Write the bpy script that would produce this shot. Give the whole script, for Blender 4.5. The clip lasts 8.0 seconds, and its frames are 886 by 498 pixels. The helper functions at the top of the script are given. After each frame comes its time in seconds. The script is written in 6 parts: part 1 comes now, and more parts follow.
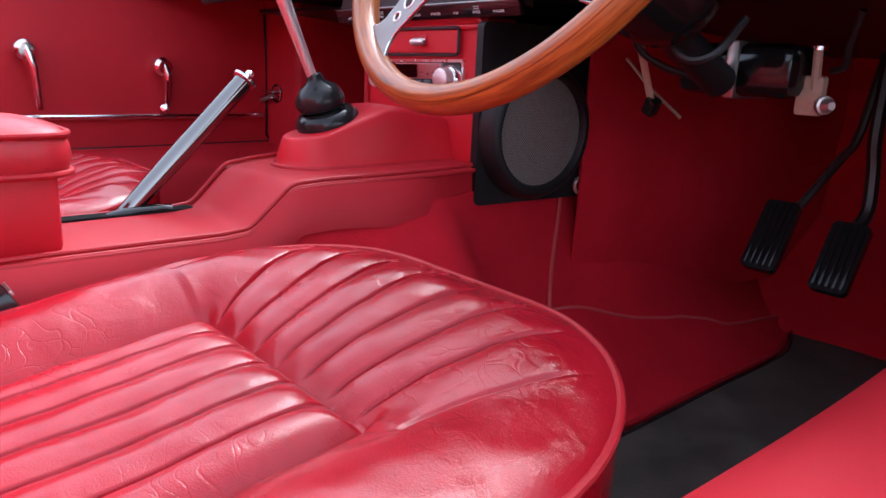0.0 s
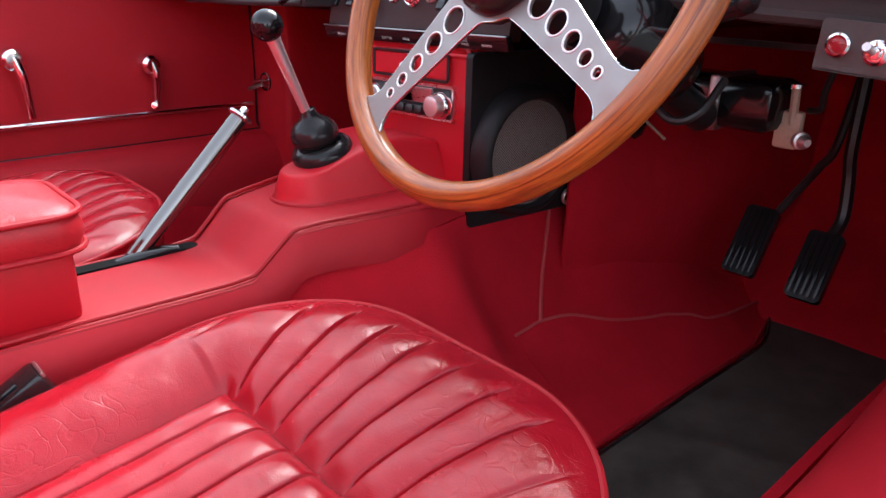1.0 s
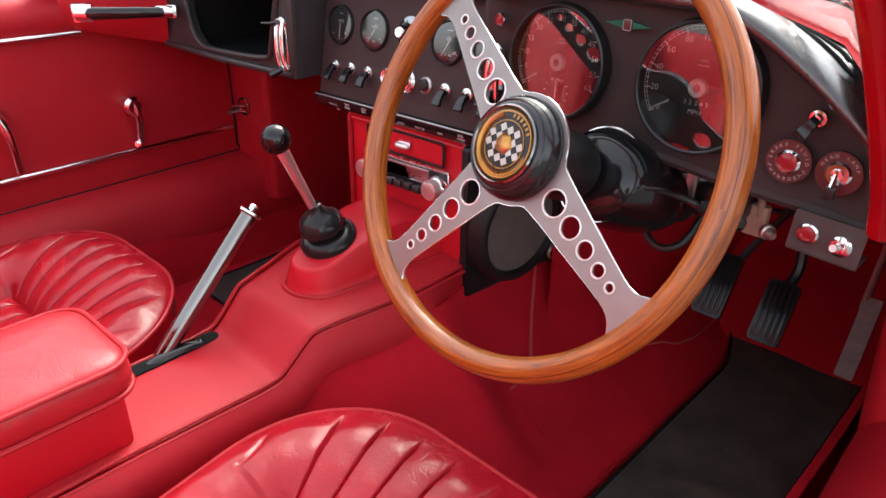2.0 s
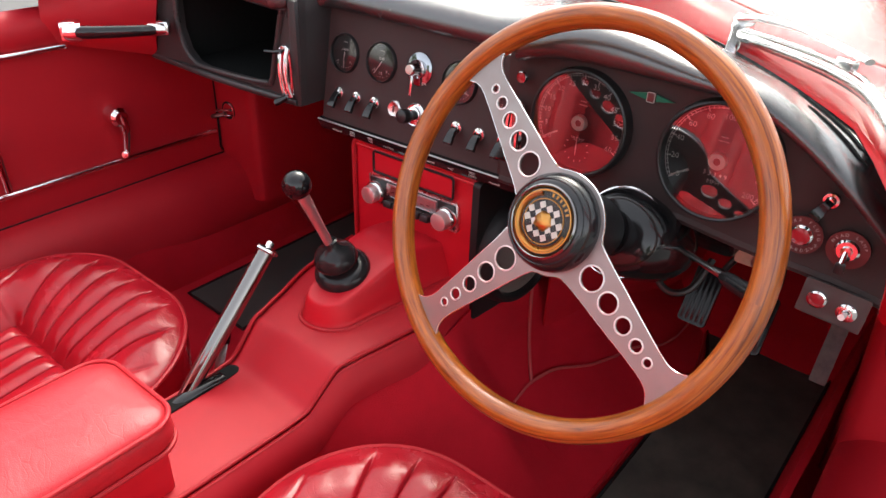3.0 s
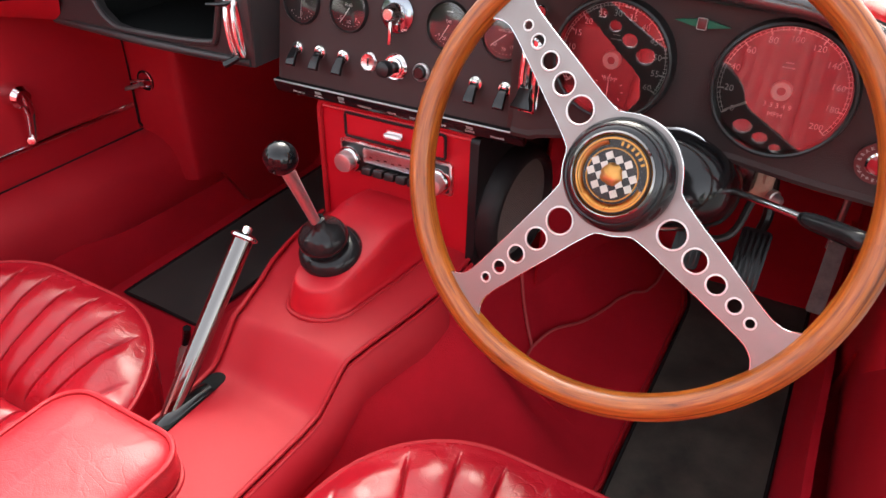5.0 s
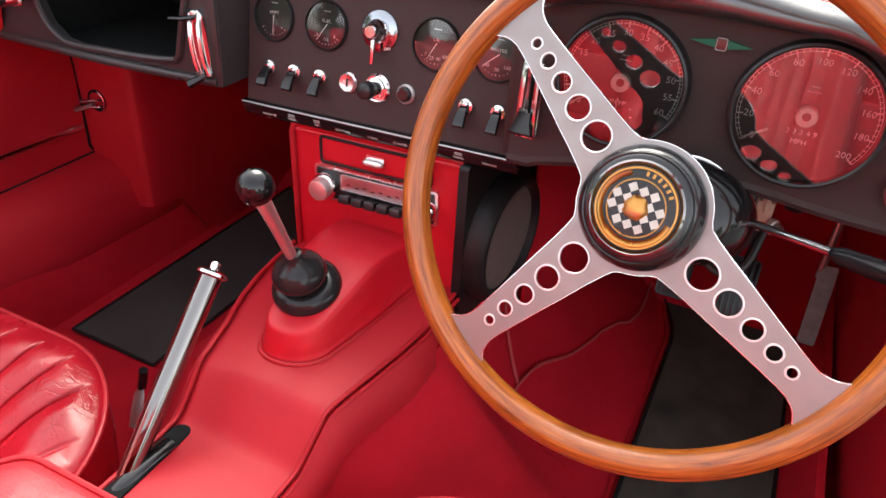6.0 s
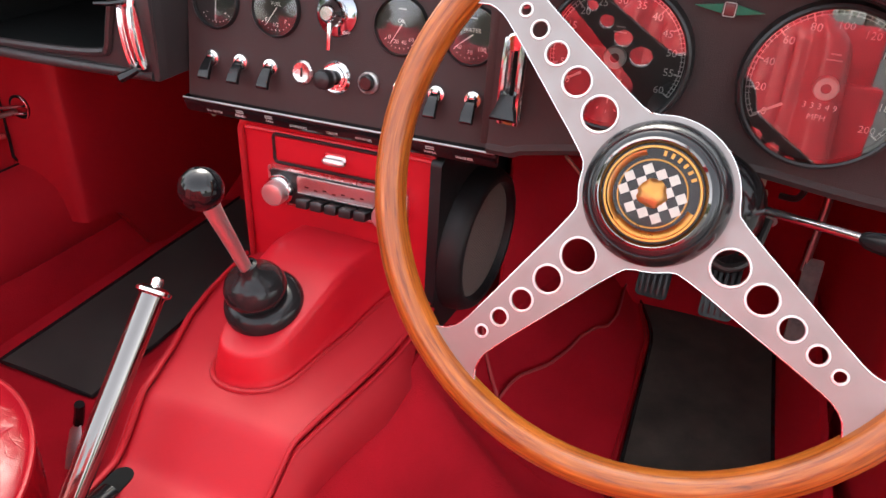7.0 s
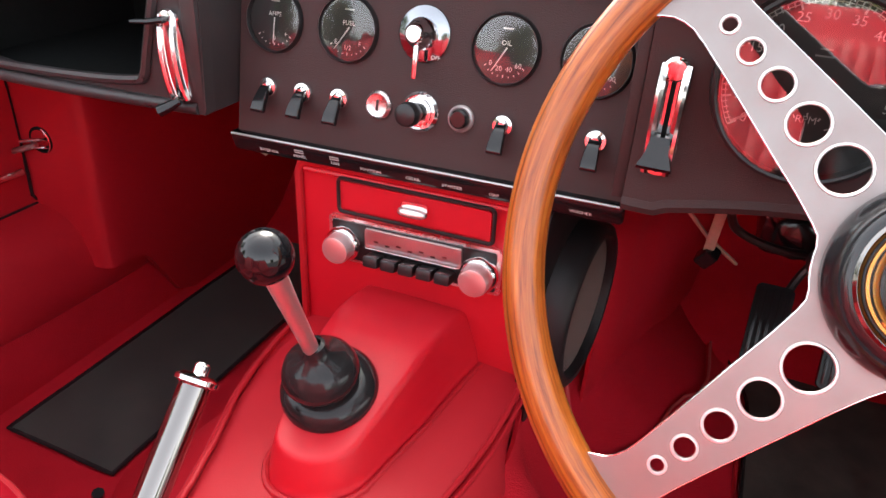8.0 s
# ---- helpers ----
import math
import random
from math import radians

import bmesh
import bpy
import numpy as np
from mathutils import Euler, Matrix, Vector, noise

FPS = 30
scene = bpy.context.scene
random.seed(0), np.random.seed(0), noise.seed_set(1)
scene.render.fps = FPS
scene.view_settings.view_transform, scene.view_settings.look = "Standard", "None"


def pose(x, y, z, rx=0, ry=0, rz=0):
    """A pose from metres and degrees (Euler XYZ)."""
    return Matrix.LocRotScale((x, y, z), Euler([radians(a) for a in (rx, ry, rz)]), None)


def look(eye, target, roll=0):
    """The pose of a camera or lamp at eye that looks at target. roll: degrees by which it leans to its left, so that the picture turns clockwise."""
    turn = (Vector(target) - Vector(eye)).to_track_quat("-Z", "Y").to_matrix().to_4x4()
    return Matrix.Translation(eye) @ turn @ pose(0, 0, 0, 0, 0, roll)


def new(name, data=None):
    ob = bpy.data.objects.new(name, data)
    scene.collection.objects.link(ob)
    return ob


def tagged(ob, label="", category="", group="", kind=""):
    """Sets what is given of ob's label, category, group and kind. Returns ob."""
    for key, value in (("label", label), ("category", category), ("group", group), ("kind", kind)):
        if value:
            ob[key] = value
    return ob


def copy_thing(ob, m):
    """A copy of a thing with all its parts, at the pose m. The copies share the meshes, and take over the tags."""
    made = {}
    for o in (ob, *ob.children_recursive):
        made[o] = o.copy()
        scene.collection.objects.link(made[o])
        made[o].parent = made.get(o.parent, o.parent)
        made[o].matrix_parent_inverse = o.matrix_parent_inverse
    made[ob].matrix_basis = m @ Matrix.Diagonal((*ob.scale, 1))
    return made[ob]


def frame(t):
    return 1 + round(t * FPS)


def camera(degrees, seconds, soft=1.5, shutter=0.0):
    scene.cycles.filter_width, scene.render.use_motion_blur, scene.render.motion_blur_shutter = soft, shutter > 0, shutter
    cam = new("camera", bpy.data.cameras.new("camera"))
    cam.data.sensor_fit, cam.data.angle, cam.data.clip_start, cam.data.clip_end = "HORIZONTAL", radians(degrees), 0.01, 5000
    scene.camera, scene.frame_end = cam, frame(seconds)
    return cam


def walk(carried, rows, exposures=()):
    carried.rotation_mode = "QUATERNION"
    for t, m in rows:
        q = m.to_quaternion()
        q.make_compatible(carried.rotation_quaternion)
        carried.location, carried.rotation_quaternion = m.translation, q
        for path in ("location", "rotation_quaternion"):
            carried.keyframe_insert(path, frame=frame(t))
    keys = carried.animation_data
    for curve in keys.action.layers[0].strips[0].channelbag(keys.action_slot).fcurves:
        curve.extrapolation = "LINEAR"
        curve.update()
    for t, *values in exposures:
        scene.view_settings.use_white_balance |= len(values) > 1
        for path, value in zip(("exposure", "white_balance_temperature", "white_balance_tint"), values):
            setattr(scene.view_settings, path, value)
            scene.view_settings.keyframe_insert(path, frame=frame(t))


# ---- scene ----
cam = camera(62.8, 8.0)
PATH = [
    (0, (0.7441, -0.6002, 0.5689), (-0.6967, 0.6915, 0.0634), 2.70),
    (0.5, (0.7494, -0.5982, 0.6109), (-0.6741, 0.6858, 0.0408), 2.26),
    (1, (0.7387, -0.6087, 0.6981), (-0.6319, 0.6648, -0.0087), 1.37),
    (1.5, (0.7141, -0.6250, 0.8107), (-0.5835, 0.6481, -0.0233), 0.74),
    (2, (0.6840, -0.6419, 0.9161), (-0.5284, 0.6564, -0.0028), 0.71),
    (2.2, (0.6701, -0.6490, 0.9539), (-0.5106, 0.6609, 0.0105), 0.84),
    (3.3, (0.5893, -0.6913, 1.0282), (-0.4345, 0.6629, -0.0292), 2.31),
    (3.5, (0.5807, -0.6931, 1.0228), (-0.4221, 0.6702, -0.0429), 2.25),
    (4, (0.5509, -0.6922, 1.0034), (-0.3511, 0.7215, -0.0864), 2.48),
    (4.5, (0.5001, -0.6822, 0.9856), (-0.3093, 0.7604, -0.1387), 1.18),
    (4.7, (0.4819, -0.6831, 0.9846), (-0.3210, 0.7551, -0.1498), 1.04),
    (5.8, (0.3961, -0.6538, 0.9579), (-0.3362, 0.8652, -0.1174), 3.64),
    (6, (0.3928, -0.6444, 0.9551), (-0.3065, 0.8922, -0.1172), 3.47),
    (6.5, (0.3848, -0.6309, 0.9348), (-0.2277, 0.9490, -0.1277), 3.52),
    (7, (0.3483, -0.5952, 0.9068), (-0.2381, 1.0090, -0.1337), 3.66),
    (7.5, (0.2808, -0.5444, 0.8836), (-0.3272, 1.0684, -0.1308), 3.40),
    (8, (0.2338, -0.4987, 0.8643), (-0.4112, 1.1225, -0.1134), 3.42),
]
walk(cam, [(t, look(eye, target, roll)) for t, eye, target, roll in PATH], [(0, 2.20, 5700, 12), (1, 2.20, 6100, 11), (2, 2.18, 6700, 10), (3.5, 2.08, 6900, 10), (4.5, 2.22, 6900, 10), (6.5, 2.5, 6900, 10), (8, 2.7, 6900, 10)])

# ---- light ----
SUN_ELEVATION, SUN_ROTATION = 50, 335
world = bpy.data.worlds.new("world")
scene.world = world
world.use_nodes = True
wn = world.node_tree.nodes
sky = wn.new("ShaderNodeTexSky")
sky.sky_type, sky.sun_disc = "NISHITA", False
sky.sun_elevation, sky.sun_rotation = radians(SUN_ELEVATION), radians(SUN_ROTATION)
sky.dust_density, sky.ozone_density = 3.0, 1.0
wn["Background"].inputs["Strength"].default_value = 0.15
cloud = wn.new("ShaderNodeHueSaturation")
cloud.inputs["Saturation"].default_value = 0.35
world.node_tree.links.new(sky.outputs[0], cloud.inputs["Color"])
world.node_tree.links.new(cloud.outputs[0], wn["Background"].inputs["Color"])
sun = new("sun", bpy.data.lights.new("sun", "SUN"))
sun.data.energy, sun.data.angle, sun.data.color = 0.75, radians(30), (1.0, 0.96, 0.90)
e, a = radians(SUN_ELEVATION), radians(SUN_ROTATION)
sun.matrix_basis = look((9 * math.sin(a) * math.cos(e), 9 * math.cos(a) * math.cos(e), 9 * math.sin(e)), (0, 0, 0))


# ---- materials ----
def material(name):
    m = bpy.data.materials.new(name)
    m.use_nodes = True
    nt = m.node_tree
    return m, nt, nt.nodes["Principled BSDF"]


def node(nt, kind, **values):
    n = nt.nodes.new(kind)
    for key, value in values.items():
        n.inputs[key.replace("_", " ")].default_value = value
    return n


def ramp(nt, source, stops):
    r = nt.nodes.new("ShaderNodeValToRGB")
    r.color_ramp.elements[0].position, r.color_ramp.elements[0].color = stops[0][0], (*stops[0][1], 1)
    r.color_ramp.elements[1].position, r.color_ramp.elements[1].color = stops[-1][0], (*stops[-1][1], 1)
    for p, c in stops[1:-1]:
        e = r.color_ramp.elements.new(p)
        e.color = (*c, 1)
    nt.links.new(source, r.inputs[0])
    return r.outputs[0]


def surface(name, dark, light, rough, grain=900, grain_depth=0.15, patch=9, metal=0.0, spec=0.5, rough_var=0.12, crease=0.0, coat=0.0, coat_rough=0.03):
    """A two-scale surface: patches of colour and wear, and a fine cell or noise grain in relief."""
    m, nt, p = material(name)
    at = nt.nodes.new("ShaderNodeTexCoord")
    big = node(nt, "ShaderNodeTexNoise", Scale=patch, Detail=6.0, Roughness=0.6)
    fine = nt.nodes.new("ShaderNodeTexVoronoi")
    fine.inputs["Scale"].default_value = grain
    tiny = node(nt, "ShaderNodeTexNoise", Scale=grain * 0.45, Detail=3.0)
    for t in (big, fine, tiny):
        nt.links.new(at.outputs["Object"], t.inputs["Vector"])
    nt.links.new(ramp(nt, big.outputs[0], [(0.3, dark), (0.72, light)]), p.inputs["Base Color"])
    ro = nt.nodes.new("ShaderNodeMapRange")
    ro.inputs["From Min"].default_value, ro.inputs["From Max"].default_value = 0.3, 0.7
    ro.inputs["To Min"].default_value, ro.inputs["To Max"].default_value = max(0.02, rough - rough_var), min(1.0, rough + rough_var)
    nt.links.new(big.outputs[0], ro.inputs["Value"])
    nt.links.new(ro.outputs[0], p.inputs["Roughness"])
    p.inputs["Metallic"].default_value = metal
    p.inputs["Specular IOR Level"].default_value = spec
    p.inputs["Coat Weight"].default_value = coat
    p.inputs["Coat Roughness"].default_value = coat_rough
    add = nt.nodes.new("ShaderNodeMath")
    add.operation = "ADD"
    nt.links.new(fine.outputs["Distance"], add.inputs[0])
    nt.links.new(tiny.outputs[0], add.inputs[1])
    b = node(nt, "ShaderNodeBump", Strength=grain_depth, Distance=0.0006)
    nt.links.new(add.outputs[0], b.inputs["Height"])
    last = b
    if crease:
        warp = node(nt, "ShaderNodeTexNoise", Scale=14.0, Detail=2.0)
        nt.links.new(at.outputs["Object"], warp.inputs["Vector"])
        mixv = nt.nodes.new("ShaderNodeMixRGB")
        mixv.inputs[0].default_value = 0.16
        nt.links.new(at.outputs["Object"], mixv.inputs[1])
        nt.links.new(warp.outputs["Color"], mixv.inputs[2])
        slant = nt.nodes.new("ShaderNodeMapping")
        slant.inputs["Rotation"].default_value = (0, 0, radians(24))
        slant.inputs["Scale"].default_value = (0.35, 1.5, 0.8)
        nt.links.new(mixv.outputs[0], slant.inputs[0])
        cr = nt.nodes.new("ShaderNodeTexVoronoi")
        cr.feature = "DISTANCE_TO_EDGE"
        cr.inputs["Scale"].default_value = 42.0
        nt.links.new(slant.outputs[0], cr.inputs["Vector"])
        cl = nt.nodes.new("ShaderNodeMapRange")
        cl.interpolation_type = "SMOOTHSTEP"
        cl.inputs["From Max"].default_value = 0.06
        nt.links.new(cr.outputs["Distance"], cl.inputs["Value"])
        soft = node(nt, "ShaderNodeTexNoise", Scale=7.0, Detail=3.0)
        nt.links.new(at.outputs["Object"], soft.inputs["Vector"])
        gate = nt.nodes.new("ShaderNodeMapRange")
        gate.inputs["From Min"].default_value, gate.inputs["From Max"].default_value = 0.38, 0.66
        nt.links.new(soft.outputs[0], gate.inputs["Value"])
        b2 = node(nt, "ShaderNodeBump", Distance=0.0007)
        nt.links.new(cl.outputs[0], b2.inputs["Height"])
        sc = nt.nodes.new("ShaderNodeMath")
        sc.operation = "MULTIPLY"
        sc.inputs[1].default_value = crease
        nt.links.new(gate.outputs[0], sc.inputs[0])
        nt.links.new(sc.outputs[0], b2.inputs["Strength"])
        nt.links.new(b.outputs[0], b2.inputs["Normal"])
        last = b2
        wav = node(nt, "ShaderNodeTexNoise", Scale=22.0, Detail=2.0, Distortion=0.6)
        nt.links.new(at.outputs["Object"], wav.inputs["Vector"])
        b3 = node(nt, "ShaderNodeBump", Strength=0.34, Distance=0.005)
        nt.links.new(wav.outputs[0], b3.inputs["Height"])
        nt.links.new(last.outputs[0], b3.inputs["Normal"])
        last = b3
    nt.links.new(last.outputs[0], p.inputs["Normal"])
    return m


def metal(name, color, rough, brushed=0.0):
    m, nt, p = material(name)
    p.inputs["Base Color"].default_value = (*color, 1)
    p.inputs["Metallic"].default_value = 1.0
    at = nt.nodes.new("ShaderNodeTexCoord")
    n = node(nt, "ShaderNodeTexNoise", Scale=60.0, Detail=5.0)
    nt.links.new(at.outputs["Object"], n.inputs["Vector"])
    ro = nt.nodes.new("ShaderNodeMapRange")
    ro.inputs["To Min"].default_value, ro.inputs["To Max"].default_value = max(0.02, rough * 0.6), rough * 1.5
    nt.links.new(n.outputs[0], ro.inputs["Value"])
    nt.links.new(ro.outputs[0], p.inputs["Roughness"])
    if brushed:
        g = node(nt, "ShaderNodeTexNoise", Scale=1400.0, Detail=2.0)
        nt.links.new(at.outputs["Object"], g.inputs["Vector"])
        b = node(nt, "ShaderNodeBump", Strength=brushed, Distance=0.0003)
        nt.links.new(g.outputs[0], b.inputs["Height"])
        nt.links.new(b.outputs[0], p.inputs["Normal"])
    return m


def plain(name, color, rough, spec=0.5, emit=0.0):
    m, nt, p = material(name)
    at = nt.nodes.new("ShaderNodeTexCoord")
    n = node(nt, "ShaderNodeTexNoise", Scale=120.0, Detail=4.0)
    nt.links.new(at.outputs["Object"], n.inputs["Vector"])
    lo = tuple(c * 0.85 for c in color)
    nt.links.new(ramp(nt, n.outputs[0], [(0.3, lo), (0.7, color)]), p.inputs["Base Color"])
    p.inputs["Roughness"].default_value = rough
    p.inputs["Specular IOR Level"].default_value = spec
    return m


def clear_glass(name, tint=(1, 1, 1), ior=1.5):
    m, nt, p = material(name)
    nt.nodes.remove(p)
    out = nt.nodes["Material Output"]
    fr = node(nt, "ShaderNodeFresnel", IOR=ior)
    tr = nt.nodes.new("ShaderNodeBsdfTransparent")
    tr.inputs[0].default_value = (*tint, 1)
    gl = nt.nodes.new("ShaderNodeBsdfGlossy")
    gl.inputs["Roughness"].default_value = 0.015
    mx = nt.nodes.new("ShaderNodeMixShader")
    nt.links.new(fr.outputs[0], mx.inputs[0])
    nt.links.new(tr.outputs[0], mx.inputs[1])
    nt.links.new(gl.outputs[0], mx.inputs[2])
    nt.links.new(mx.outputs[0], out.inputs["Surface"])
    return m


def wood_rim(name):
    """Laminated wood that runs round the rim, by the mesh's own map: u round the wheel, v round the section."""
    m, nt, p = material(name)
    uv = nt.nodes.new("ShaderNodeUVMap")
    uv.uv_map = "rim"
    mp = nt.nodes.new("ShaderNodeMapping")
    mp.inputs["Scale"].default_value = (22, 26, 1)
    nt.links.new(uv.outputs[0], mp.inputs[0])
    n = node(nt, "ShaderNodeTexNoise", Scale=1.0, Detail=8.0, Roughness=0.65, Distortion=0.4)
    nt.links.new(mp.outputs[0], n.inputs["Vector"])
    col = ramp(nt, n.outputs[0], [(0.28, (0.085, 0.018, 0.004)), (0.43, (0.27, 0.064, 0.010)), (0.58, (0.40, 0.110, 0.016)), (0.74, (0.52, 0.168, 0.030))])
    sep = nt.nodes.new("ShaderNodeSeparateXYZ")
    nt.links.new(uv.outputs[0], sep.inputs[0])
    w = node(nt, "ShaderNodeTexNoise", Scale=1.0, Detail=2.0)
    mp2 = nt.nodes.new("ShaderNodeMapping")
    mp2.inputs["Scale"].default_value = (60, 1, 1)
    nt.links.new(uv.outputs[0], mp2.inputs[0])
    nt.links.new(mp2.outputs[0], w.inputs["Vector"])
    ad = nt.nodes.new("ShaderNodeMath")
    ad.operation = "MULTIPLY_ADD"
    ad.inputs[1].default_value = 0.012
    nt.links.new(w.outputs[0], ad.inputs[0])
    nt.links.new(sep.outputs["Y"], ad.inputs[2])
    strip = ramp(nt, ad.outputs[0], [(0.0, (1, 1, 1)), (0.155, (1, 1, 1)), (0.160, (0.35, 0.2, 0.12)), (0.168, (0.35, 0.2, 0.12)), (0.175, (1, 1, 1)), (0.41, (1, 1, 1)), (0.415, (0.6, 0.42, 0.3)), (0.42, (0.6, 0.42, 0.3)), (0.425, (1, 1, 1)), (1.0, (1, 1, 1))])
    mul = nt.nodes.new("ShaderNodeMixRGB")
    mul.blend_type = "MULTIPLY"
    mul.inputs[0].default_value = 0.8
    nt.links.new(col, mul.inputs[1])
    nt.links.new(strip, mul.inputs[2])
    nt.links.new(mul.outputs[0], p.inputs["Base Color"])
    p.inputs["Roughness"].default_value = 0.30
    p.inputs["Coat Weight"].default_value = 0.30
    p.inputs["Coat Roughness"].default_value = 0.06
    b = node(nt, "ShaderNodeBump", Strength=0.2, Distance=0.0008)
    nt.links.new(n.outputs[0], b.inputs["Height"])
    nt.links.new(b.outputs[0], p.inputs["Normal"])
    return m


LEATHER = surface("red_leather", (0.28, 0.005, 0.012), (0.40, 0.008, 0.019), 0.24, grain=900, grain_depth=0.16, patch=9, spec=0.42, rough_var=0.08, crease=0.30)
LIDLEATHER = surface("pale_red_leather", (0.36, 0.010, 0.018), (0.47, 0.018, 0.026), 0.36, grain=800, grain_depth=0.15, patch=7, spec=0.40, rough_var=0.09, crease=0.22)
VINYL = surface("red_trim_vinyl", (0.38, 0.008, 0.017), (0.46, 0.013, 0.023), 0.52, grain=1500, grain_depth=0.18, patch=6, spec=0.30, rough_var=0.04)
BRIGHTVINYL = surface("bright_red_trim_vinyl", (0.49, 0.006, 0.017), (0.57, 0.010, 0.022), 0.42, grain=1500, grain_depth=0.14, patch=6, spec=0.42, rough_var=0.08)
PIPE = surface("red_piping", (0.34, 0.008, 0.015), (0.42, 0.012, 0.020), 0.46, grain=1500, grain_depth=0.1, spec=0.3)
PALEPIPE = surface("faded_red_binding", (0.44, 0.05, 0.055), (0.56, 0.09, 0.09), 0.6, grain=900, grain_depth=0.2, spec=0.2)
CARPET = surface("red_carpet", (0.44, 0.008, 0.018), (0.56, 0.012, 0.026), 0.92, grain=700, grain_depth=0.9, patch=12, spec=0.15)
PAINT = surface("red_body_paint", (0.36, 0.004, 0.008), (0.40, 0.005, 0.010), 0.12, grain=300, grain_depth=0.01, spec=0.16, rough_var=0.03, coat=0.0)
DASH = surface("brown_black_leatherette", (0.034, 0.020, 0.020), (0.050, 0.030, 0.030), 0.55, grain=1300, grain_depth=0.3, patch=14, spec=0.35)
PAD = surface("black_padded_vinyl", (0.026, 0.023, 0.024), (0.040, 0.036, 0.037), 0.34, grain=1100, grain_depth=0.25, patch=12)
PADTOP = surface("sheeny_padded_vinyl", (0.016, 0.015, 0.016), (0.026, 0.024, 0.025), 0.24, grain=1100, grain_depth=0.2, patch=12, spec=1.0, rough_var=0.05, coat=1.0, coat_rough=0.26)
SPEAKERBLACK = surface("black_speaker_panel", (0.007, 0.007, 0.008), (0.013, 0.012, 0.013), 0.5, grain=900, grain_depth=0.15, patch=12, spec=0.35)
HUBBLACK = plain("gloss_black_boss", (0.012, 0.013, 0.015), 0.20, 0.65)
DARKMETAL = metal("dark_polished_metal", (0.34, 0.36, 0.39), 0.10)
RUBBER = surface("black_rubber", (0.012, 0.012, 0.013), (0.020, 0.020, 0.021), 0.14, grain=500, grain_depth=0.05, patch=30, spec=0.32, rough_var=0.03)
MAT = surface("dark_floor_mat", (0.022, 0.021, 0.017), (0.090, 0.079, 0.063), 0.8, grain=900, grain_depth=0.6, patch=16)
BLACKMAT = surface("black_floor_mat", (0.030, 0.027, 0.025), (0.062, 0.056, 0.050), 0.75, grain=900, grain_depth=0.6, patch=16)
GLOSS = plain("glossy_black_plastic", (0.010, 0.010, 0.011), 0.14)
POLISHBLACK = plain("polished_black_plastic", (0.006, 0.006, 0.007), 0.035, 0.5)
SATIN = plain("satin_black_plastic", (0.014, 0.014, 0.015), 0.36)
FELT = plain("black_flock", (0.012, 0.013, 0.013), 0.95, 0.1)
DIAL = plain("black_dial_paint", (0.012, 0.012, 0.012), 0.5)
WHITE = plain("white_dial_paint", (0.86, 0.86, 0.82), 0.5)
GREY = plain("grey_printing", (0.45, 0.44, 0.42), 0.55)
CHROME = metal("chrome", (0.84, 0.83, 0.83), 0.12)
ALLOY = metal("satin_aluminium", (0.32, 0.285, 0.275), 0.44, 0.12)
STEEL = metal("grey_steel", (0.45, 0.44, 0.43), 0.35, 0.1)
GREYPAINT = surface("grey_painted_steel", (0.055, 0.05, 0.05), (0.085, 0.08, 0.078), 0.45, grain=700, grain_depth=0.1, patch=40)
GOLD = metal("gilt_brass", (0.60, 0.28, 0.07), 0.30, 0.4)
BRASS = plain("tan_painted_metal", (0.54, 0.40, 0.30), 0.45)
GLASS = clear_glass("gauge_glass", (1, 1, 1), 2.9)
SMALLGLASS = clear_glass("small_gauge_glass", (1, 1, 1), 1.9)
COVER = clear_glass("badge_cover_glass", (1, 1, 1), 1.3)
SCREEN = clear_glass("windscreen_glass", (0.74, 0.77, 0.76), 1.3)
WOOD = wood_rim("laminated_wood")
REDLENS = plain("red_lens", (0.42, 0.02, 0.03), 0.12)
REDDISC = plain("dark_red_disc", (0.12, 0.026, 0.027), 0.35)
GREEN = plain("green_lens", (0.007, 0.14, 0.085), 0.4, 0.3)
CREAM = plain("cream_enamel", (0.72, 0.69, 0.62), 0.25)


def perforated(name):
    """Punched sheet: rows of round dark holes in a grey-brown face."""
    m, nt, p = material(name)
    at = nt.nodes.new("ShaderNodeTexCoord")
    sep = nt.nodes.new("ShaderNodeSeparateXYZ")
    cmb = nt.nodes.new("ShaderNodeCombineXYZ")
    nt.links.new(at.outputs["Object"], sep.inputs[0])
    nt.links.new(sep.outputs["Y"], cmb.inputs["X"])
    nt.links.new(sep.outputs["Z"], cmb.inputs["Y"])
    mp = nt.nodes.new("ShaderNodeMapping")
    mp.inputs["Rotation"].default_value = (0, 0, radians(45))
    nt.links.new(cmb.outputs[0], mp.inputs[0])
    vo = nt.nodes.new("ShaderNodeTexVoronoi")
    vo.voronoi_dimensions = "2D"
    vo.inputs["Scale"].default_value = 390
    vo.inputs["Randomness"].default_value = 0.0
    nt.links.new(mp.outputs[0], vo.inputs["Vector"])
    nt.links.new(ramp(nt, vo.outputs["Distance"], [(0.26, (0.008, 0.007, 0.007)), (0.34, (0.20, 0.165, 0.15))]), p.inputs["Base Color"])
    b = node(nt, "ShaderNodeBump", Strength=0.8, Distance=0.0008)
    nt.links.new(vo.outputs["Distance"], b.inputs["Height"])
    nt.links.new(b.outputs[0], p.inputs["Normal"])
    p.inputs["Roughness"].default_value = 0.45
    return m


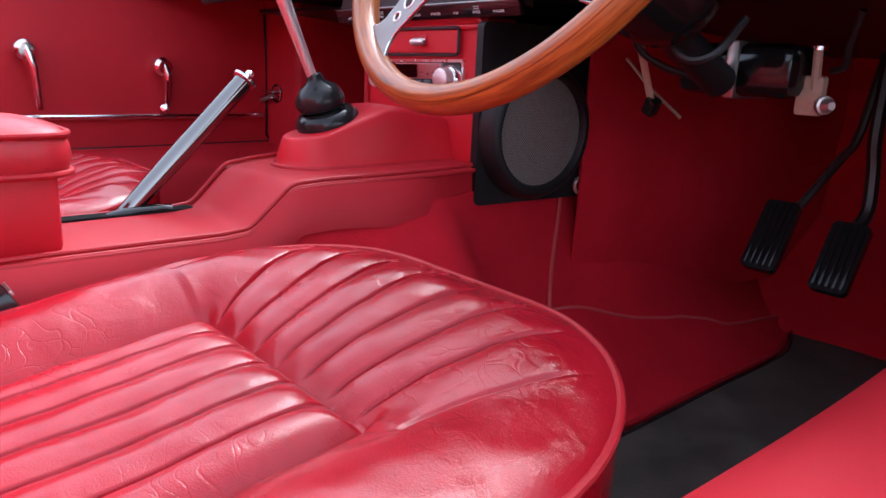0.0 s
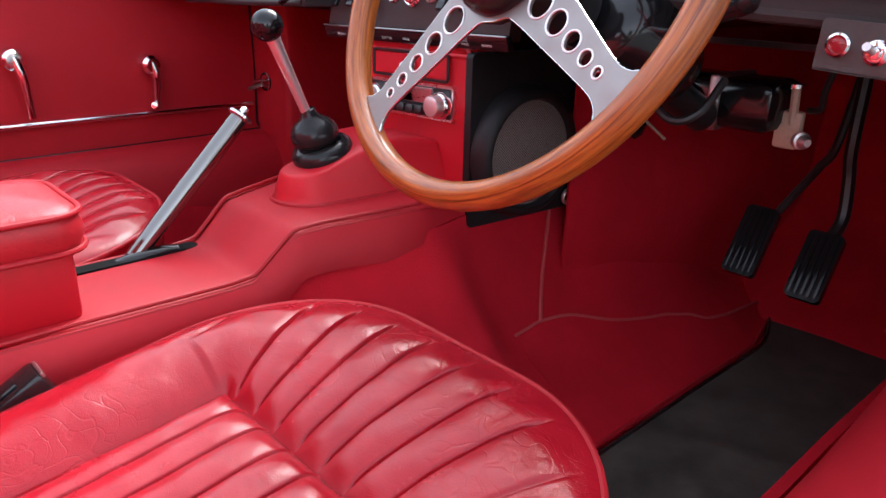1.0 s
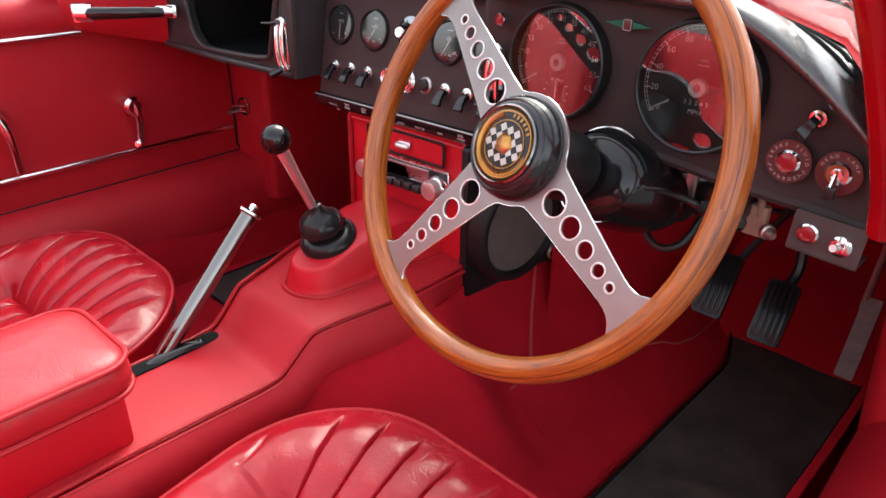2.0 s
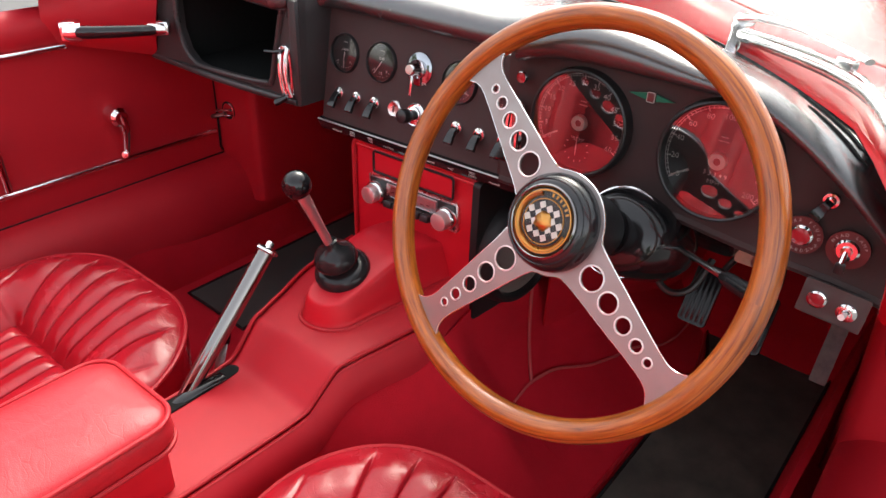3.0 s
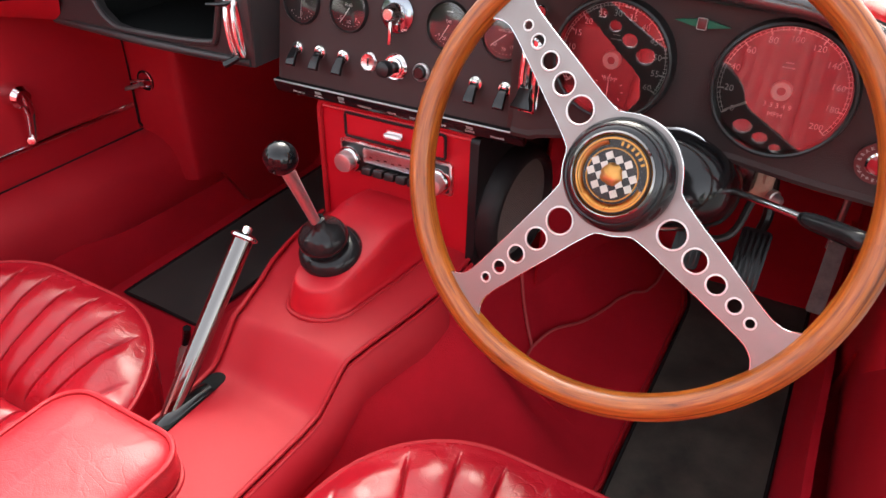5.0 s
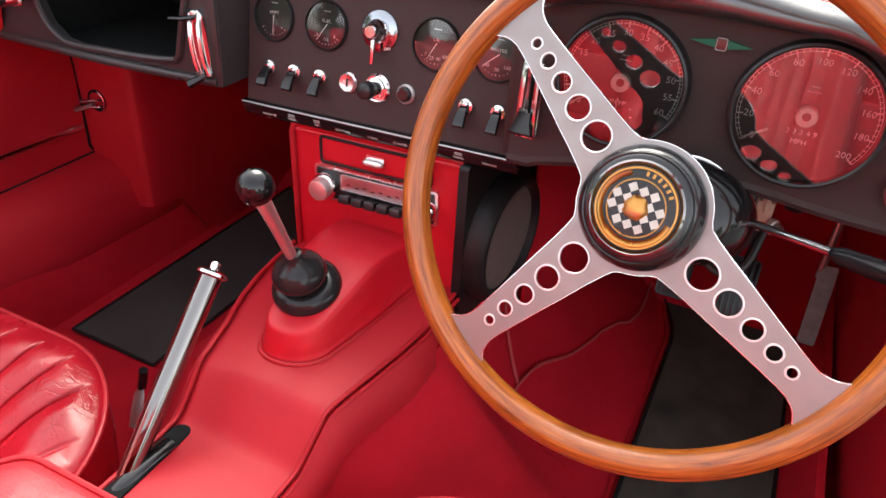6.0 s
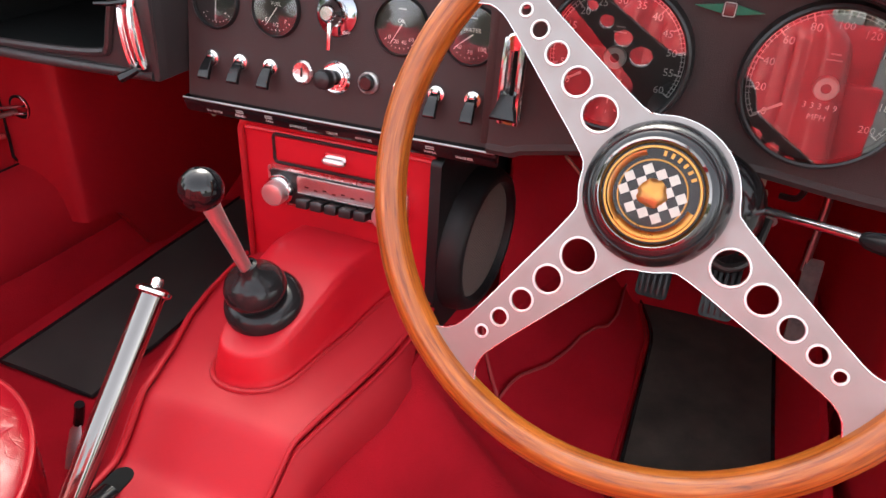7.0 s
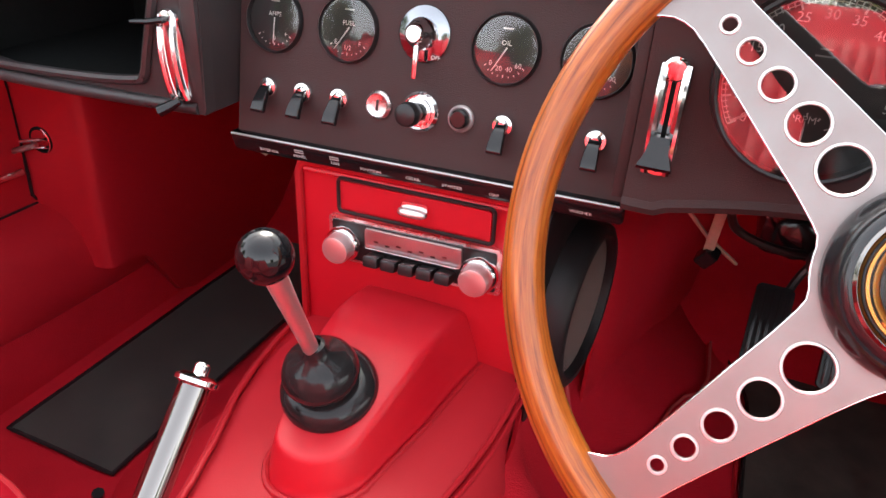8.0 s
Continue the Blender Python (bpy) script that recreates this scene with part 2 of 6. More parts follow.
MESHCLOTH = perforated("speaker_grille_mesh")
PALEDIAL = metal("mirrored_radio_dial", (0.88, 0.74, 0.74), 0.34)
POLISHED = metal("polished_steel", (0.25, 0.235, 0.225), 0.09)
DIALPLATE = metal("radio_dial_plate", (0.78, 0.72, 0.71), 0.26)
KNOBFACE = metal("pale_satin_metal", (0.85, 0.80, 0.79), 0.42)
HEDGE = surface("hedge_foliage", (0.03, 0.05, 0.018), (0.10, 0.13, 0.05), 0.8, grain=14, grain_depth=1.0, patch=1.5)
ASPHALT = surface("asphalt", (0.075, 0.075, 0.074), (0.11, 0.11, 0.108), 0.9, grain=120, grain_depth=0.6, patch=3.0)
BARK = surface("tree_bark", (0.06, 0.045, 0.032), (0.14, 0.11, 0.08), 0.9, grain=40, grain_depth=0.9, patch=4)
LEAF = surface("tree_leaves", (0.035, 0.065, 0.016), (0.10, 0.13, 0.035), 0.6, grain=30, grain_depth=0.3, patch=1.2)
WORN = surface("worn_pedal_metal", (0.10, 0.085, 0.08), (0.22, 0.18, 0.165), 0.55, grain=400, grain_depth=0.2, patch=60)
WIRE = plain("black_cable", (0.012, 0.012, 0.012), 0.45)


# ---- building helpers ----
HOME = {}


def thing(name, label="", category="", base=(0, 0, 0), group="", kind=""):
    """A thing's Empty at its base; its parts are built in world places."""
    ob = new(name)
    ob.empty_display_size = 0.05
    ob.location = base
    HOME[ob] = Matrix.Translation(base)
    return tagged(ob, label, category, group, kind)


def finish(ob, bm, mat, smooth=40):
    me = ob.data
    bmesh.ops.recalc_face_normals(bm, faces=bm.faces)
    bm.to_mesh(me)
    bm.free()
    me.materials.append(mat)
    if smooth:
        for p in me.polygons:
            p.use_smooth = True
        me.set_sharp_from_angle(angle=radians(smooth))
    return ob


def part(name, bm, mat, parent=None, label="", smooth=40, front=None):
    """One mesh object out of bm under a thing or a part."""
    home = HOME.get(parent, Matrix()) if parent else Matrix()
    if parent:
        bm.transform(home.inverted())
    ob = new(name, bpy.data.meshes.new(name))
    finish(ob, bm, mat, smooth)
    if front and sum(p.normal.dot(front) for p in ob.data.polygons) < 0:
        ob.data.flip_normals()
    if parent:
        ob.parent = parent
        HOME[ob] = home
    if label:
        ob["label"] = label
    return ob


def single(name, bm, mat, label, category, kind="", smooth=40):
    ob = part(name, bm, mat, None, "", smooth)
    return tagged(ob, label, category, "", kind)


def box(bm, lo, hi, bevel=0.0, m=None, seg=2):
    b = bmesh.new()
    bmesh.ops.create_cube(b, size=1.0)
    c = [(a + d) / 2 for a, d in zip(lo, hi)]
    s = [abs(d - a) for a, d in zip(lo, hi)]
    b.transform(Matrix.Translation(c) @ Matrix.Diagonal((*s, 1)))
    if bevel:
        bmesh.ops.bevel(b, geom=b.edges[:] + b.verts[:], offset=bevel, segments=seg, profile=0.5, affect="EDGES")
    if m:
        b.transform(m)
    join(bm, b)
    return bm


def join(bm, other):
    me = bpy.data.meshes.new("tmp")
    other.to_mesh(me)
    other.free()
    bm.from_mesh(me)
    bpy.data.meshes.remove(me)
    return bm


def lathe(bm, profile, m=None, seg=32):
    """Turn (radius, height) points round the local z axis."""
    rings = []
    for r, z in profile:
        if r <= 1e-6:
            rings.append([bm.verts.new((0, 0, z))])
        else:
            rings.append([bm.verts.new((r * math.cos(2 * math.pi * i / seg), r * math.sin(2 * math.pi * i / seg), z)) for i in range(seg)])
    for a, b in zip(rings, rings[1:]):
        for i in range(seg):
            j = (i + 1) % seg
            if len(a) == 1 and len(b) > 1:
                bm.faces.new((a[0], b[i], b[j]))
            elif len(b) == 1 and len(a) > 1:
                bm.faces.new((a[i], a[j], b[0]))
            elif len(a) > 1:
                bm.faces.new((a[i], a[j], b[j], b[i]))
    if m:
        bmesh.ops.transform(bm, matrix=m, verts=[v for r in rings for v in r])
    return bm


def smooth_line(points, steps=8, closed=False):
    """A Catmull-Rom line through the points."""
    p = [Vector(q) for q in points]
    n = len(p)
    out = []
    for i in range(n if closed else n - 1):
        a = p[(i - 1) % n] if closed or i > 0 else p[0] * 2 - p[1]
        b, c = p[i], p[(i + 1) % n]
        d = p[(i + 2) % n] if closed or i + 2 < n else p[-1] * 2 - p[-2]
        for k in range(steps):
            t = k / steps
            out.append(0.5 * ((2 * b) + (c - a) * t + (2 * a - 5 * b + 4 * c - d) * t * t + (3 * b - a - 3 * c + d) * t ** 3))
    if not closed:
        out.append(p[-1])
    return out


def tube(bm, line, radius, seg=10, closed=False, flat=1.0):
    """A round bar along a line; radius may be a list."""
    line = [Vector(q) for q in line]
    n = len(line)
    rad = radius if isinstance(radius, (list, tuple)) else [radius] * n
    up = None
    rings = []
    for i, q in enumerate(line):
        a = line[(i - 1) % n] if closed or i else line[0]
        b = line[(i + 1) % n] if closed or i < n - 1 else line[-1]
        d = (b - a).normalized()
        if up is None:
            up = Vector((0, 0, 1)) if abs(d.z) < 0.9 else Vector((0, 1, 0))
        up = (up - d * up.dot(d)).normalized()
        side = d.cross(up)
        rings.append([bm.verts.new(q + (side * math.cos(2 * math.pi * k / seg) + up * flat * math.sin(2 * math.pi * k / seg)) * rad[i]) for k in range(seg)])
    for i in range(n if closed else n - 1):
        a, b = rings[i], rings[(i + 1) % n]
        for k in range(seg):
            j = (k + 1) % seg
            bm.faces.new((a[k], a[j], b[j], b[k]))
    if not closed:
        bm.faces.new(list(reversed(rings[0])))
        bm.faces.new(rings[-1])
    return bm


def sheet(bm, f, nu, nv, thick=0.0):
    """A surface f(u, v), u and v from 0 to 1, given thickness towards its back."""
    b = bmesh.new()
    grid = [[b.verts.new(f(i / nu, j / nv)) for j in range(nv + 1)] for i in range(nu + 1)]
    for i in range(nu):
        for j in range(nv):
            b.faces.new((grid[i][j], grid[i + 1][j], grid[i + 1][j + 1], grid[i][j + 1]))
    if thick:
        b.normal_update()
        mid = sum((v.co for v in b.verts), Vector()) / len(b.verts)
        back = mid - Vector((0, -0.25, 0.62))
        sign = 1 if sum(v.normal.dot(back) for v in b.verts) > 0 else -1
        rear = [[b.verts.new(v.co + v.normal * thick * sign) for v in row] for row in grid]
        for i in range(nu):
            for j in range(nv):
                b.faces.new((rear[i][j], rear[i][j + 1], rear[i + 1][j + 1], rear[i + 1][j]))
        edge = [(i, 0) for i in range(nu)] + [(nu, j) for j in range(nv)] + [(i, nv) for i in range(nu, 0, -1)] + [(0, j) for j in range(nv, 0, -1)]
        for (i, j), (k, l) in zip(edge, edge[1:] + edge[:1]):
            b.faces.new((grid[i][j], rear[i][j], rear[k][l], grid[k][l]))
    return join(bm, b)


def plate(bm, outline, depth, m=None, holes=(), bevel=0.0):
    """A flat plate from an outline (x, y) with holes, its front at local z = 0, its back at -depth."""
    b = bmesh.new()
    edges = []
    for loop in (outline, *holes):
        vs = [b.verts.new((x, y, 0)) for x, y in loop]
        edges += [b.edges.new((vs[i], vs[(i + 1) % len(vs)])) for i in range(len(vs))]
    bmesh.ops.triangle_fill(b, use_beauty=True, use_dissolve=False, edges=edges)
    ext = bmesh.ops.extrude_face_region(b, geom=b.faces[:])
    bmesh.ops.translate(b, vec=(0, 0, -depth), verts=[v for v in ext["geom"] if isinstance(v, bmesh.types.BMVert)])
    if m:
        b.transform(m)
    return join(bm, b)


def rounded(w, h, r, seg=6, cx=0.0, cy=0.0):
    """The outline of a rounded rectangle."""
    out = []
    for sx, sy, a0 in ((1, 1, 0), (-1, 1, 90), (-1, -1, 180), (1, -1, 270)):
        for k in range(seg + 1):
            a = radians(a0 + 90 * k / seg)
            out.append((cx + sx * (w / 2 - r) + r * math.cos(a), cy + sy * (h / 2 - r) + r * math.sin(a)))
    return out


def circle(r, cx=0.0, cy=0.0, seg=28):
    return [(cx + r * math.cos(2 * math.pi * i / seg), cy + r * math.sin(2 * math.pi * i / seg)) for i in range(seg)]


def facing(c, lean=0.0, turn=0.0):
    """The frame of a panel that faces the seats: local x to the right, y up it, z out of it. lean: degrees by which its top goes forward."""
    a = radians(lean)
    m = Matrix(((1, 0, 0), (0, math.sin(a), -math.cos(a)), (0, math.cos(a), math.sin(a)))).to_4x4()
    return Matrix.Translation(c) @ pose(0, 0, 0, 0, 0, turn) @ m


def axis_frame(c, d):
    """A frame at c whose z axis runs along d."""
    return Matrix.Translation(c) @ Vector(d).to_track_quat("Z", "Y").to_matrix().to_4x4()


def words(body, size, m, raise_by=0.0004):
    """Lettering as a thin mesh, centred on the frame m."""
    cu = bpy.data.curves.new("letters", "FONT")
    cu.body, cu.size, cu.align_x, cu.align_y = body, size, "CENTER", "CENTER"
    cu.resolution_u = 2
    ob = bpy.data.objects.new("letters", cu)
    me = bpy.data.meshes.new_from_object(ob)
    b = bmesh.new()
    b.from_mesh(me)
    bpy.data.objects.remove(ob)
    bpy.data.curves.remove(cu)
    bpy.data.meshes.remove(me)
    b.transform(m @ Matrix.Translation((0, 0, raise_by)))
    return b


def lerp(a, b, t):
    return a + (b - a) * t


def step(a, b, x):
    t = min(1.0, max(0.0, (x - a) / (b - a)))
    return t * t * (3 - 2 * t)


def along(table, x):
    """Linear reading of a table of (x, value) rows."""
    if x <= table[0][0]:
        return table[0][1]
    for (a, va), (b, vb) in zip(table, table[1:]):
        if x <= b:
            return lerp(va, vb, (x - a) / (b - a))
    return table[-1][1]


# ---- ground and car body ----
FLOOR = 0.18
b = bmesh.new()
bmesh.ops.create_grid(b, x_segments=2, y_segments=2, size=400)
b.transform(Matrix.Translation((0, 0, -0.06)))
single("ground", b, ASPHALT, "pale grey asphalt ground round the car", "ground", "structure")

b = bmesh.new()
def hedge(u, v):
    x = lerp(-16, 16, u)
    n = noise.noise((x * 0.5, v * 5, 2.0)) + 0.5 * noise.noise((x * 1.7, v * 13, 5.0))
    return (x, 13.0 + 0.8 * n - 0.6 * math.sin(v * math.pi), -0.06 + v * (1.7 + 0.6 * noise.noise((x * 0.35, 0, 9.0))))
sheet(b, hedge, 120, 24, 0.5)
single("hedge", b, HEDGE, "low dark green hedge beyond the car's bonnet", "hedge", "structure")

b = box(bmesh.new(), (-0.66, -0.95, FLOOR - 0.02), (0.66, 0.80, FLOOR))
single("floor", b, CARPET, "dark red carpeted floor of the cabin", "floor", "structure")

# bulkheads that close the cabin in front and behind
b = bmesh.new()
def toe(u, v):
    y, z = [(0.50, FLOOR + 0.002), (0.58, 0.22), (0.70, 0.34), (0.72, 0.50), (0.70, 0.72)][round(v * 4)]
    return (lerp(-0.64, 0.64, u), y, z)
sheet(b, toe, 8, 4, 0.01)
single("wall_front", b, CARPET, "dark red carpeted bulkhead behind the pedals", "bulkhead", "structure")
b = box(bmesh.new(), (-0.66, -0.97, FLOOR), (0.66, -0.93, 0.66), 0.01)
single("wall_back", b, VINYL, "plain red bulkhead behind the seats", "bulkhead", "structure")


def sill(side):
    if side > 0:
        prof = smooth_line([(0.75, 0.408, 0), (0.69, 0.417, 0), (0.650, 0.416, 0), (0.622, 0.404, 0), (0.605, 0.383, 0), (0.596, 0.354, 0), (0.594, 0.31, 0), (0.594, 0.262, 0), (0.60, 0.242, 0), (0.61, 0.235, 0)], 5)
    else:
        prof = smooth_line([(0.72, 0.386, 0), (0.655, 0.387, 0), (0.615, 0.378, 0), (0.583, 0.350, 0), (0.568, 0.30, 0), (0.566, 0.262, 0), (0.576, 0.240, 0), (0.592, 0.232, 0)], 5)
    def f(u, v):
        p = prof[round(v * (len(prof) - 1))]
        y = lerp(-0.92, 0.66, u)
        swell = 0.004 * math.sin(9 * y) * math.sin(v * math.pi)
        return (side * (p.x - swell), y, p.y)
    b = sheet(bmesh.new(), f, 40, len(prof) - 1, 0.012)
    return b


single("sill_left", sill(-1), VINYL, "padded red vinyl sill roll along the passenger door", "sill", "structure")
single("sill_right", sill(1), VINYL, "padded red vinyl sill roll under the open driver's doorway", "sill", "structure")
for side in (-1, 1):
    b = sheet(bmesh.new(), lambda u, v: (side * ((lerp(0.541, 0.561, v) if side > 0 else lerp(0.552, 0.572, v)) + 0.003 * noise.noise((9 * u, 4 * v, side))), lerp(-0.92, 0.66, u), lerp(FLOOR, 0.30, v)), 40, 6, 0.01)
    single("sill_carpet", b, CARPET, "dark red carpet up the inner side of the sill", "carpet", "structure")
for side, word in ((-1, "passenger"), (1, "driver")):
    b = box(bmesh.new(), (side * 0.69, -0.95, 0.02), (side * 0.76, 0.80, 0.380), 0.02)
    single("body_side", b, PAINT, "red painted outer sill of the car body", "car body", "structure")

# kick panels ahead of the doors: a rounded hinge post, then a flat side
def kick(side):
    if side < 0:
        prof = [(0.66, 0.138, 0), (0.630, 0.141, 0), (0.600, 0.144, 0), (0.575, 0.145, 0), (0.555, 0.146, 0), (0.543, 0.150, 0), (0.536, 0.160, 0), (0.535, 0.20, 0), (0.542, 0.36, 0), (0.55, 0.70, 0)]
    else:
        prof = [(0.75, 0.130, 0), (0.70, 0.127, 0), (0.66, 0.125, 0), (0.630, 0.125, 0), (0.609, 0.129, 0), (0.598, 0.138, 0), (0.591, 0.152, 0), (0.587, 0.175, 0), (0.585, 0.22, 0), (0.580, 0.30, 0), (0.575, 0.42, 0), (0.57, 0.70, 0)]
    prof = smooth_line(prof, 5)
    def f(u, v):
        p = prof[round(u * (len(prof) - 1))]
        foot = 0.30 if side < 0 else 0.355
        z = lerp(foot if p.y < 0.2 else lerp(foot, FLOOR, step(0.2, 0.3, p.y)), 0.70, v)
        lean = -0.065 * (z - 0.385) * step(0.3, 0.15, p.y) if side > 0 else 0.0
        puff = 0.004 * math.sin(math.pi * min(1.0, v * 1.6)) if side > 0 and p.y < 0.2 else 0.0
        return (side * (p.x + lean), p.y - puff, z)
    return sheet(bmesh.new(), f, len(prof) - 1, 16, 0.012)


striker = thing("door_striker", "chrome door striker peg on the driver's door post", "striker", (0.613, 0.124, 0.529))
part("plate", lathe(bmesh.new(), [(0, 0.004), (0.011, 0.004), (0.013, 0.001), (0.013, -0.004)], axis_frame((0.613, 0.124, 0.529), (0.05, -0.99, 0)), 20), CHROME, striker)
part("peg", lathe(bmesh.new(), [(0.006, 0), (0.006, 0.012), (0.008, 0.014), (0.008, 0.018), (0, 0.019)], axis_frame((0.613, 0.124, 0.529), (0.05, -0.99, 0)), 16), CHROME, striker)
b = tube(bmesh.new(), smooth_line([(0.74, 0.126, 0.408), (0.69, 0.122, 0.414), (0.655, 0.121, 0.413), (0.630, 0.121, 0.402), (0.612, 0.125, 0.385), (0.600, 0.133, 0.362), (0.594, 0.145, 0.345)], 5), 0.0035, 8)
single("post_piping", b, PIPE, "red piping along the foot of the door post pad", "piping", "structure")
single("kick_panel_left", kick(-1), VINYL, "dark red vinyl kick panel ahead of the passenger door", "kick panel", "structure")
single("kick_panel_right", kick(1), VINYL, "red vinyl kick panel on the driver's door post", "kick panel", "structure")

# driver's door post: red pillar with a black rubber seal, leaning inwards and back to the screen
post = thing("door_pillar", "red painted windscreen pillar with a black rubber seal", "pillar", (0.6, -0.1, 0.66), kind="structure")
b = bmesh.new()
line = smooth_line([(0.594, -0.104, 0.702), (0.590, -0.115, 0.74), (0.575, -0.150, 0.82), (0.558, -0.20, 0.90), (0.540, -0.255, 1.0), (0.525, -0.30, 1.08)], 5)
tube(b, [p + Vector((0.004, 0, 0)) for p in line], 0.0115, 12, flat=1.4)
part("post", b, PAINT, post)
b = bmesh.new()
tube(b, [p + Vector((0.022, -0.008, 0)) for p in line], 0.008, 8)
part("seal", b, RUBBER, post, "black rubber door seal")

# ---- passenger door ----
door = thing("door_1", "closed passenger door trimmed in dark red vinyl with chrome strips", "car door", (-0.68, -0.35, 0.39), kind="structure")
b = bmesh.new()
def doorface(u, v):
    y = lerp(-0.93, 0.134, u)
    z = lerp(0.386, 0.668, v)
    return (-0.645 - 0.004 * math.cos(v * math.pi) ** 2 + 0.002 * math.sin(7 * y + 3 * z), y, z)
sheet(b, doorface, 40, 12, 0.012)
part("door_panel", b, VINYL, door)
b = bmesh.new()
tube(b, smooth_line([(-0.645, -0.93, 0.386), (-0.645, 0.12, 0.386), (-0.646, 0.135, 0.40), (-0.646, 0.135, 0.64)], 6), 0.0025, 8)
part("door_seal", b, RUBBER, door, "black rubber door seal")
b = box(bmesh.new(), (-0.74, -0.93, 0.30), (-0.662, 0.13, 0.70), 0.015)
part("door_skin", b, PAINT, door, "red painted outer door")
b = bmesh.new()
tube(b, [(-0.642, -0.93, 0.446), (-0.642, -0.28, 0.442), (-0.642, 0.125, 0.440)], 0.0055, 10)
part("waist_strip", b, CHROME, door, "thin chrome strip")
b = bmesh.new()
tube(b, [(-0.640, -0.93, 0.674), (-0.640, -0.14, 0.668)], 0.0055, 10)
part("top_strip", b, CHROME, door, "chrome strip along the top of the trim")
b = bmesh.new()
def doortop(u, v):
    a = radians(lerp(-50, 120, v))
    return (-0.665 + 0.028 * math.cos(a), lerp(-0.93, -0.10, u), 0.695 + 0.035 * math.sin(a))
sheet(b, doortop, 20, 10, 0.006)
part("door_top_roll", b, VINYL, door)


def winder(name, label, y, z, tip):
    """A chrome handle: boss, neck, curved tapering arm and end."""
    arm = part(name, lathe(bmesh.new(), [(0, 0.034), (0.012, 0.033), (0.0175, 0.026), (0.0165, 0.012), (0.0180, 0.003), (0.0185, 0)], axis_frame((-0.643, y, z), (1, 0, 0)), 20), CHROME, door, label)
    q = Vector((-0.622, y, z))
    e = Vector(tip)
    mid = q.lerp(e, 0.5) + Vector((0.006, 0.003, 0))
    b = tube(bmesh.new(), smooth_line([q + Vector((0, 0, 0.004)), q.lerp(mid, 0.5) + Vector((0.004, 0.002, 0)), mid, e], 6), [lerp(0.0135, 0.0085, i / 18) for i in range(19)], 12, flat=0.75)
    part("arm", b, CHROME, arm)
    return arm, e


arm, e = winder("window_winder", "chrome window winder", -0.083, 0.532, (-0.632, -0.077, 0.455))
part("knob", lathe(bmesh.new(), [(0, 0.016), (0.006, 0.015), (0.008, 0.010), (0.006, 0.004), (0.007, 0), (0, 0)], axis_frame(e, (0.6, -0.5, 0.2)), 14), CHROME, arm)
arm, e = winder("door_handle", "chrome door handle", -0.306, 0.553, (-0.628, -0.291, 0.458))

# check strap between door edge and post
strap = thing("door_check_strap", "chrome check strap between the door and the hinge post", "check strap", (-0.62, 0.14, 0.48))
cup = part("cup", lathe(bmesh.new(), [(0, 0.0005), (0.0125, 0.0005), (0.0155, 0.0035), (0.0180, 0.0035), (0.0195, 0.001), (0.0195, -0.006)], axis_frame((-0.614, 0.1445, 0.486), (0.03, -1, 0)), 28), FELT, strap, "dark recessed cup in the panel")
# highlight on the right of the cup's edge, built as a thin chrome arc
part("cup_highlight", tube(bmesh.new(), [(-0.614 + 0.0192 * math.cos(radians(a)), 0.1405, 0.486 + 0.0192 * math.sin(radians(a))) for a in range(-55, 66, 10)], 0.0012, 6), CHROME, cup, "highlight on the cup's edge, built as a chrome arc")
for z0, z1 in ((0.4845, 0.4905), (0.4755, 0.4795)):
    part("bracket", tube(bmesh.new(), smooth_line([(-0.634, 0.128, z0), (-0.620, 0.131, lerp(z0, z1, 0.6)), (-0.603, 0.136, z1), (-0.598, 0.143, z1)], 4), 0.0034, 8, flat=0.7), CHROME, strap, "chrome bracket")
part("strap_bar", tube(bmesh.new(), smooth_line([(-0.612, 0.134, 0.482), (-0.634, 0.126, 0.474), (-0.652, 0.122, 0.468)], 4), 0.0040, 10), STEEL, strap, "dull steel bar")
part("hook", tube(bmesh.new(), smooth_line([(-0.652, 0.122, 0.468), (-0.657, 0.118, 0.472), (-0.660, 0.113, 0.484), (-0.656, 0.108, 0.497)], 5), 0.0028, 8), CHROME, strap)

# red pad that joins the dashboard's end to the door
b = bmesh.new()
def endpad(u, v):
    low = Vector((-0.650, -0.150, 0.672)).lerp(Vector((-0.545, -0.028, 0.648)), u)
    top = Vector((-0.655, -0.150, 0.76)).lerp(Vector((-0.50, -0.020, 0.80)), u)
    p = low.lerp(top, v)
    bulge = 0.020 * math.sin(v * math.pi) ** 0.7
    return p + Vector((0.55, -0.8, 0.0)).normalized() * bulge
sheet(b, endpad, 16, 12, 0.01)
single("dash_end_pad", b, VINYL, "padded red vinyl corner between the dashboard and the passenger door", "trim pad", "structure")

# ---- transmission tunnel ----
TW = [(-0.93, 0.075), (-0.44, 0.075), (-0.27, 0.082), (-0.225, 0.087), (-0.17, 0.099), (-0.12, 0.109), (-0.08, 0.115), (-0.03, 0.1175), (0.02, 0.1175), (0.25, 0.112)]
TZ = [(-0.93, 0.388), (-0.30, 0.390), (-0.273, 0.3925), (-0.266, 0.397), (-0.229, 0.4315), (-0.222, 0.4355), (-0.19, 0.439), (0.0, 0.446), (0.25, 0.45)]
TWL = [(-0.93, 0.062), (-0.30, 0.063), (-0.25, 0.065), (-0.21, 0.070), (-0.17, 0.080), (-0.13, 0.094), (-0.10, 0.103), (-0.05, 0.109), (0.02, 0.113), (0.25, 0.112)]
XF = [(-0.93, 0.13), (-0.30, 0.18), (-0.10, 0.32), (-0.04, 0.345), (0.41, 0.345), (0.57, 0.30), (0.80, 0.28)]
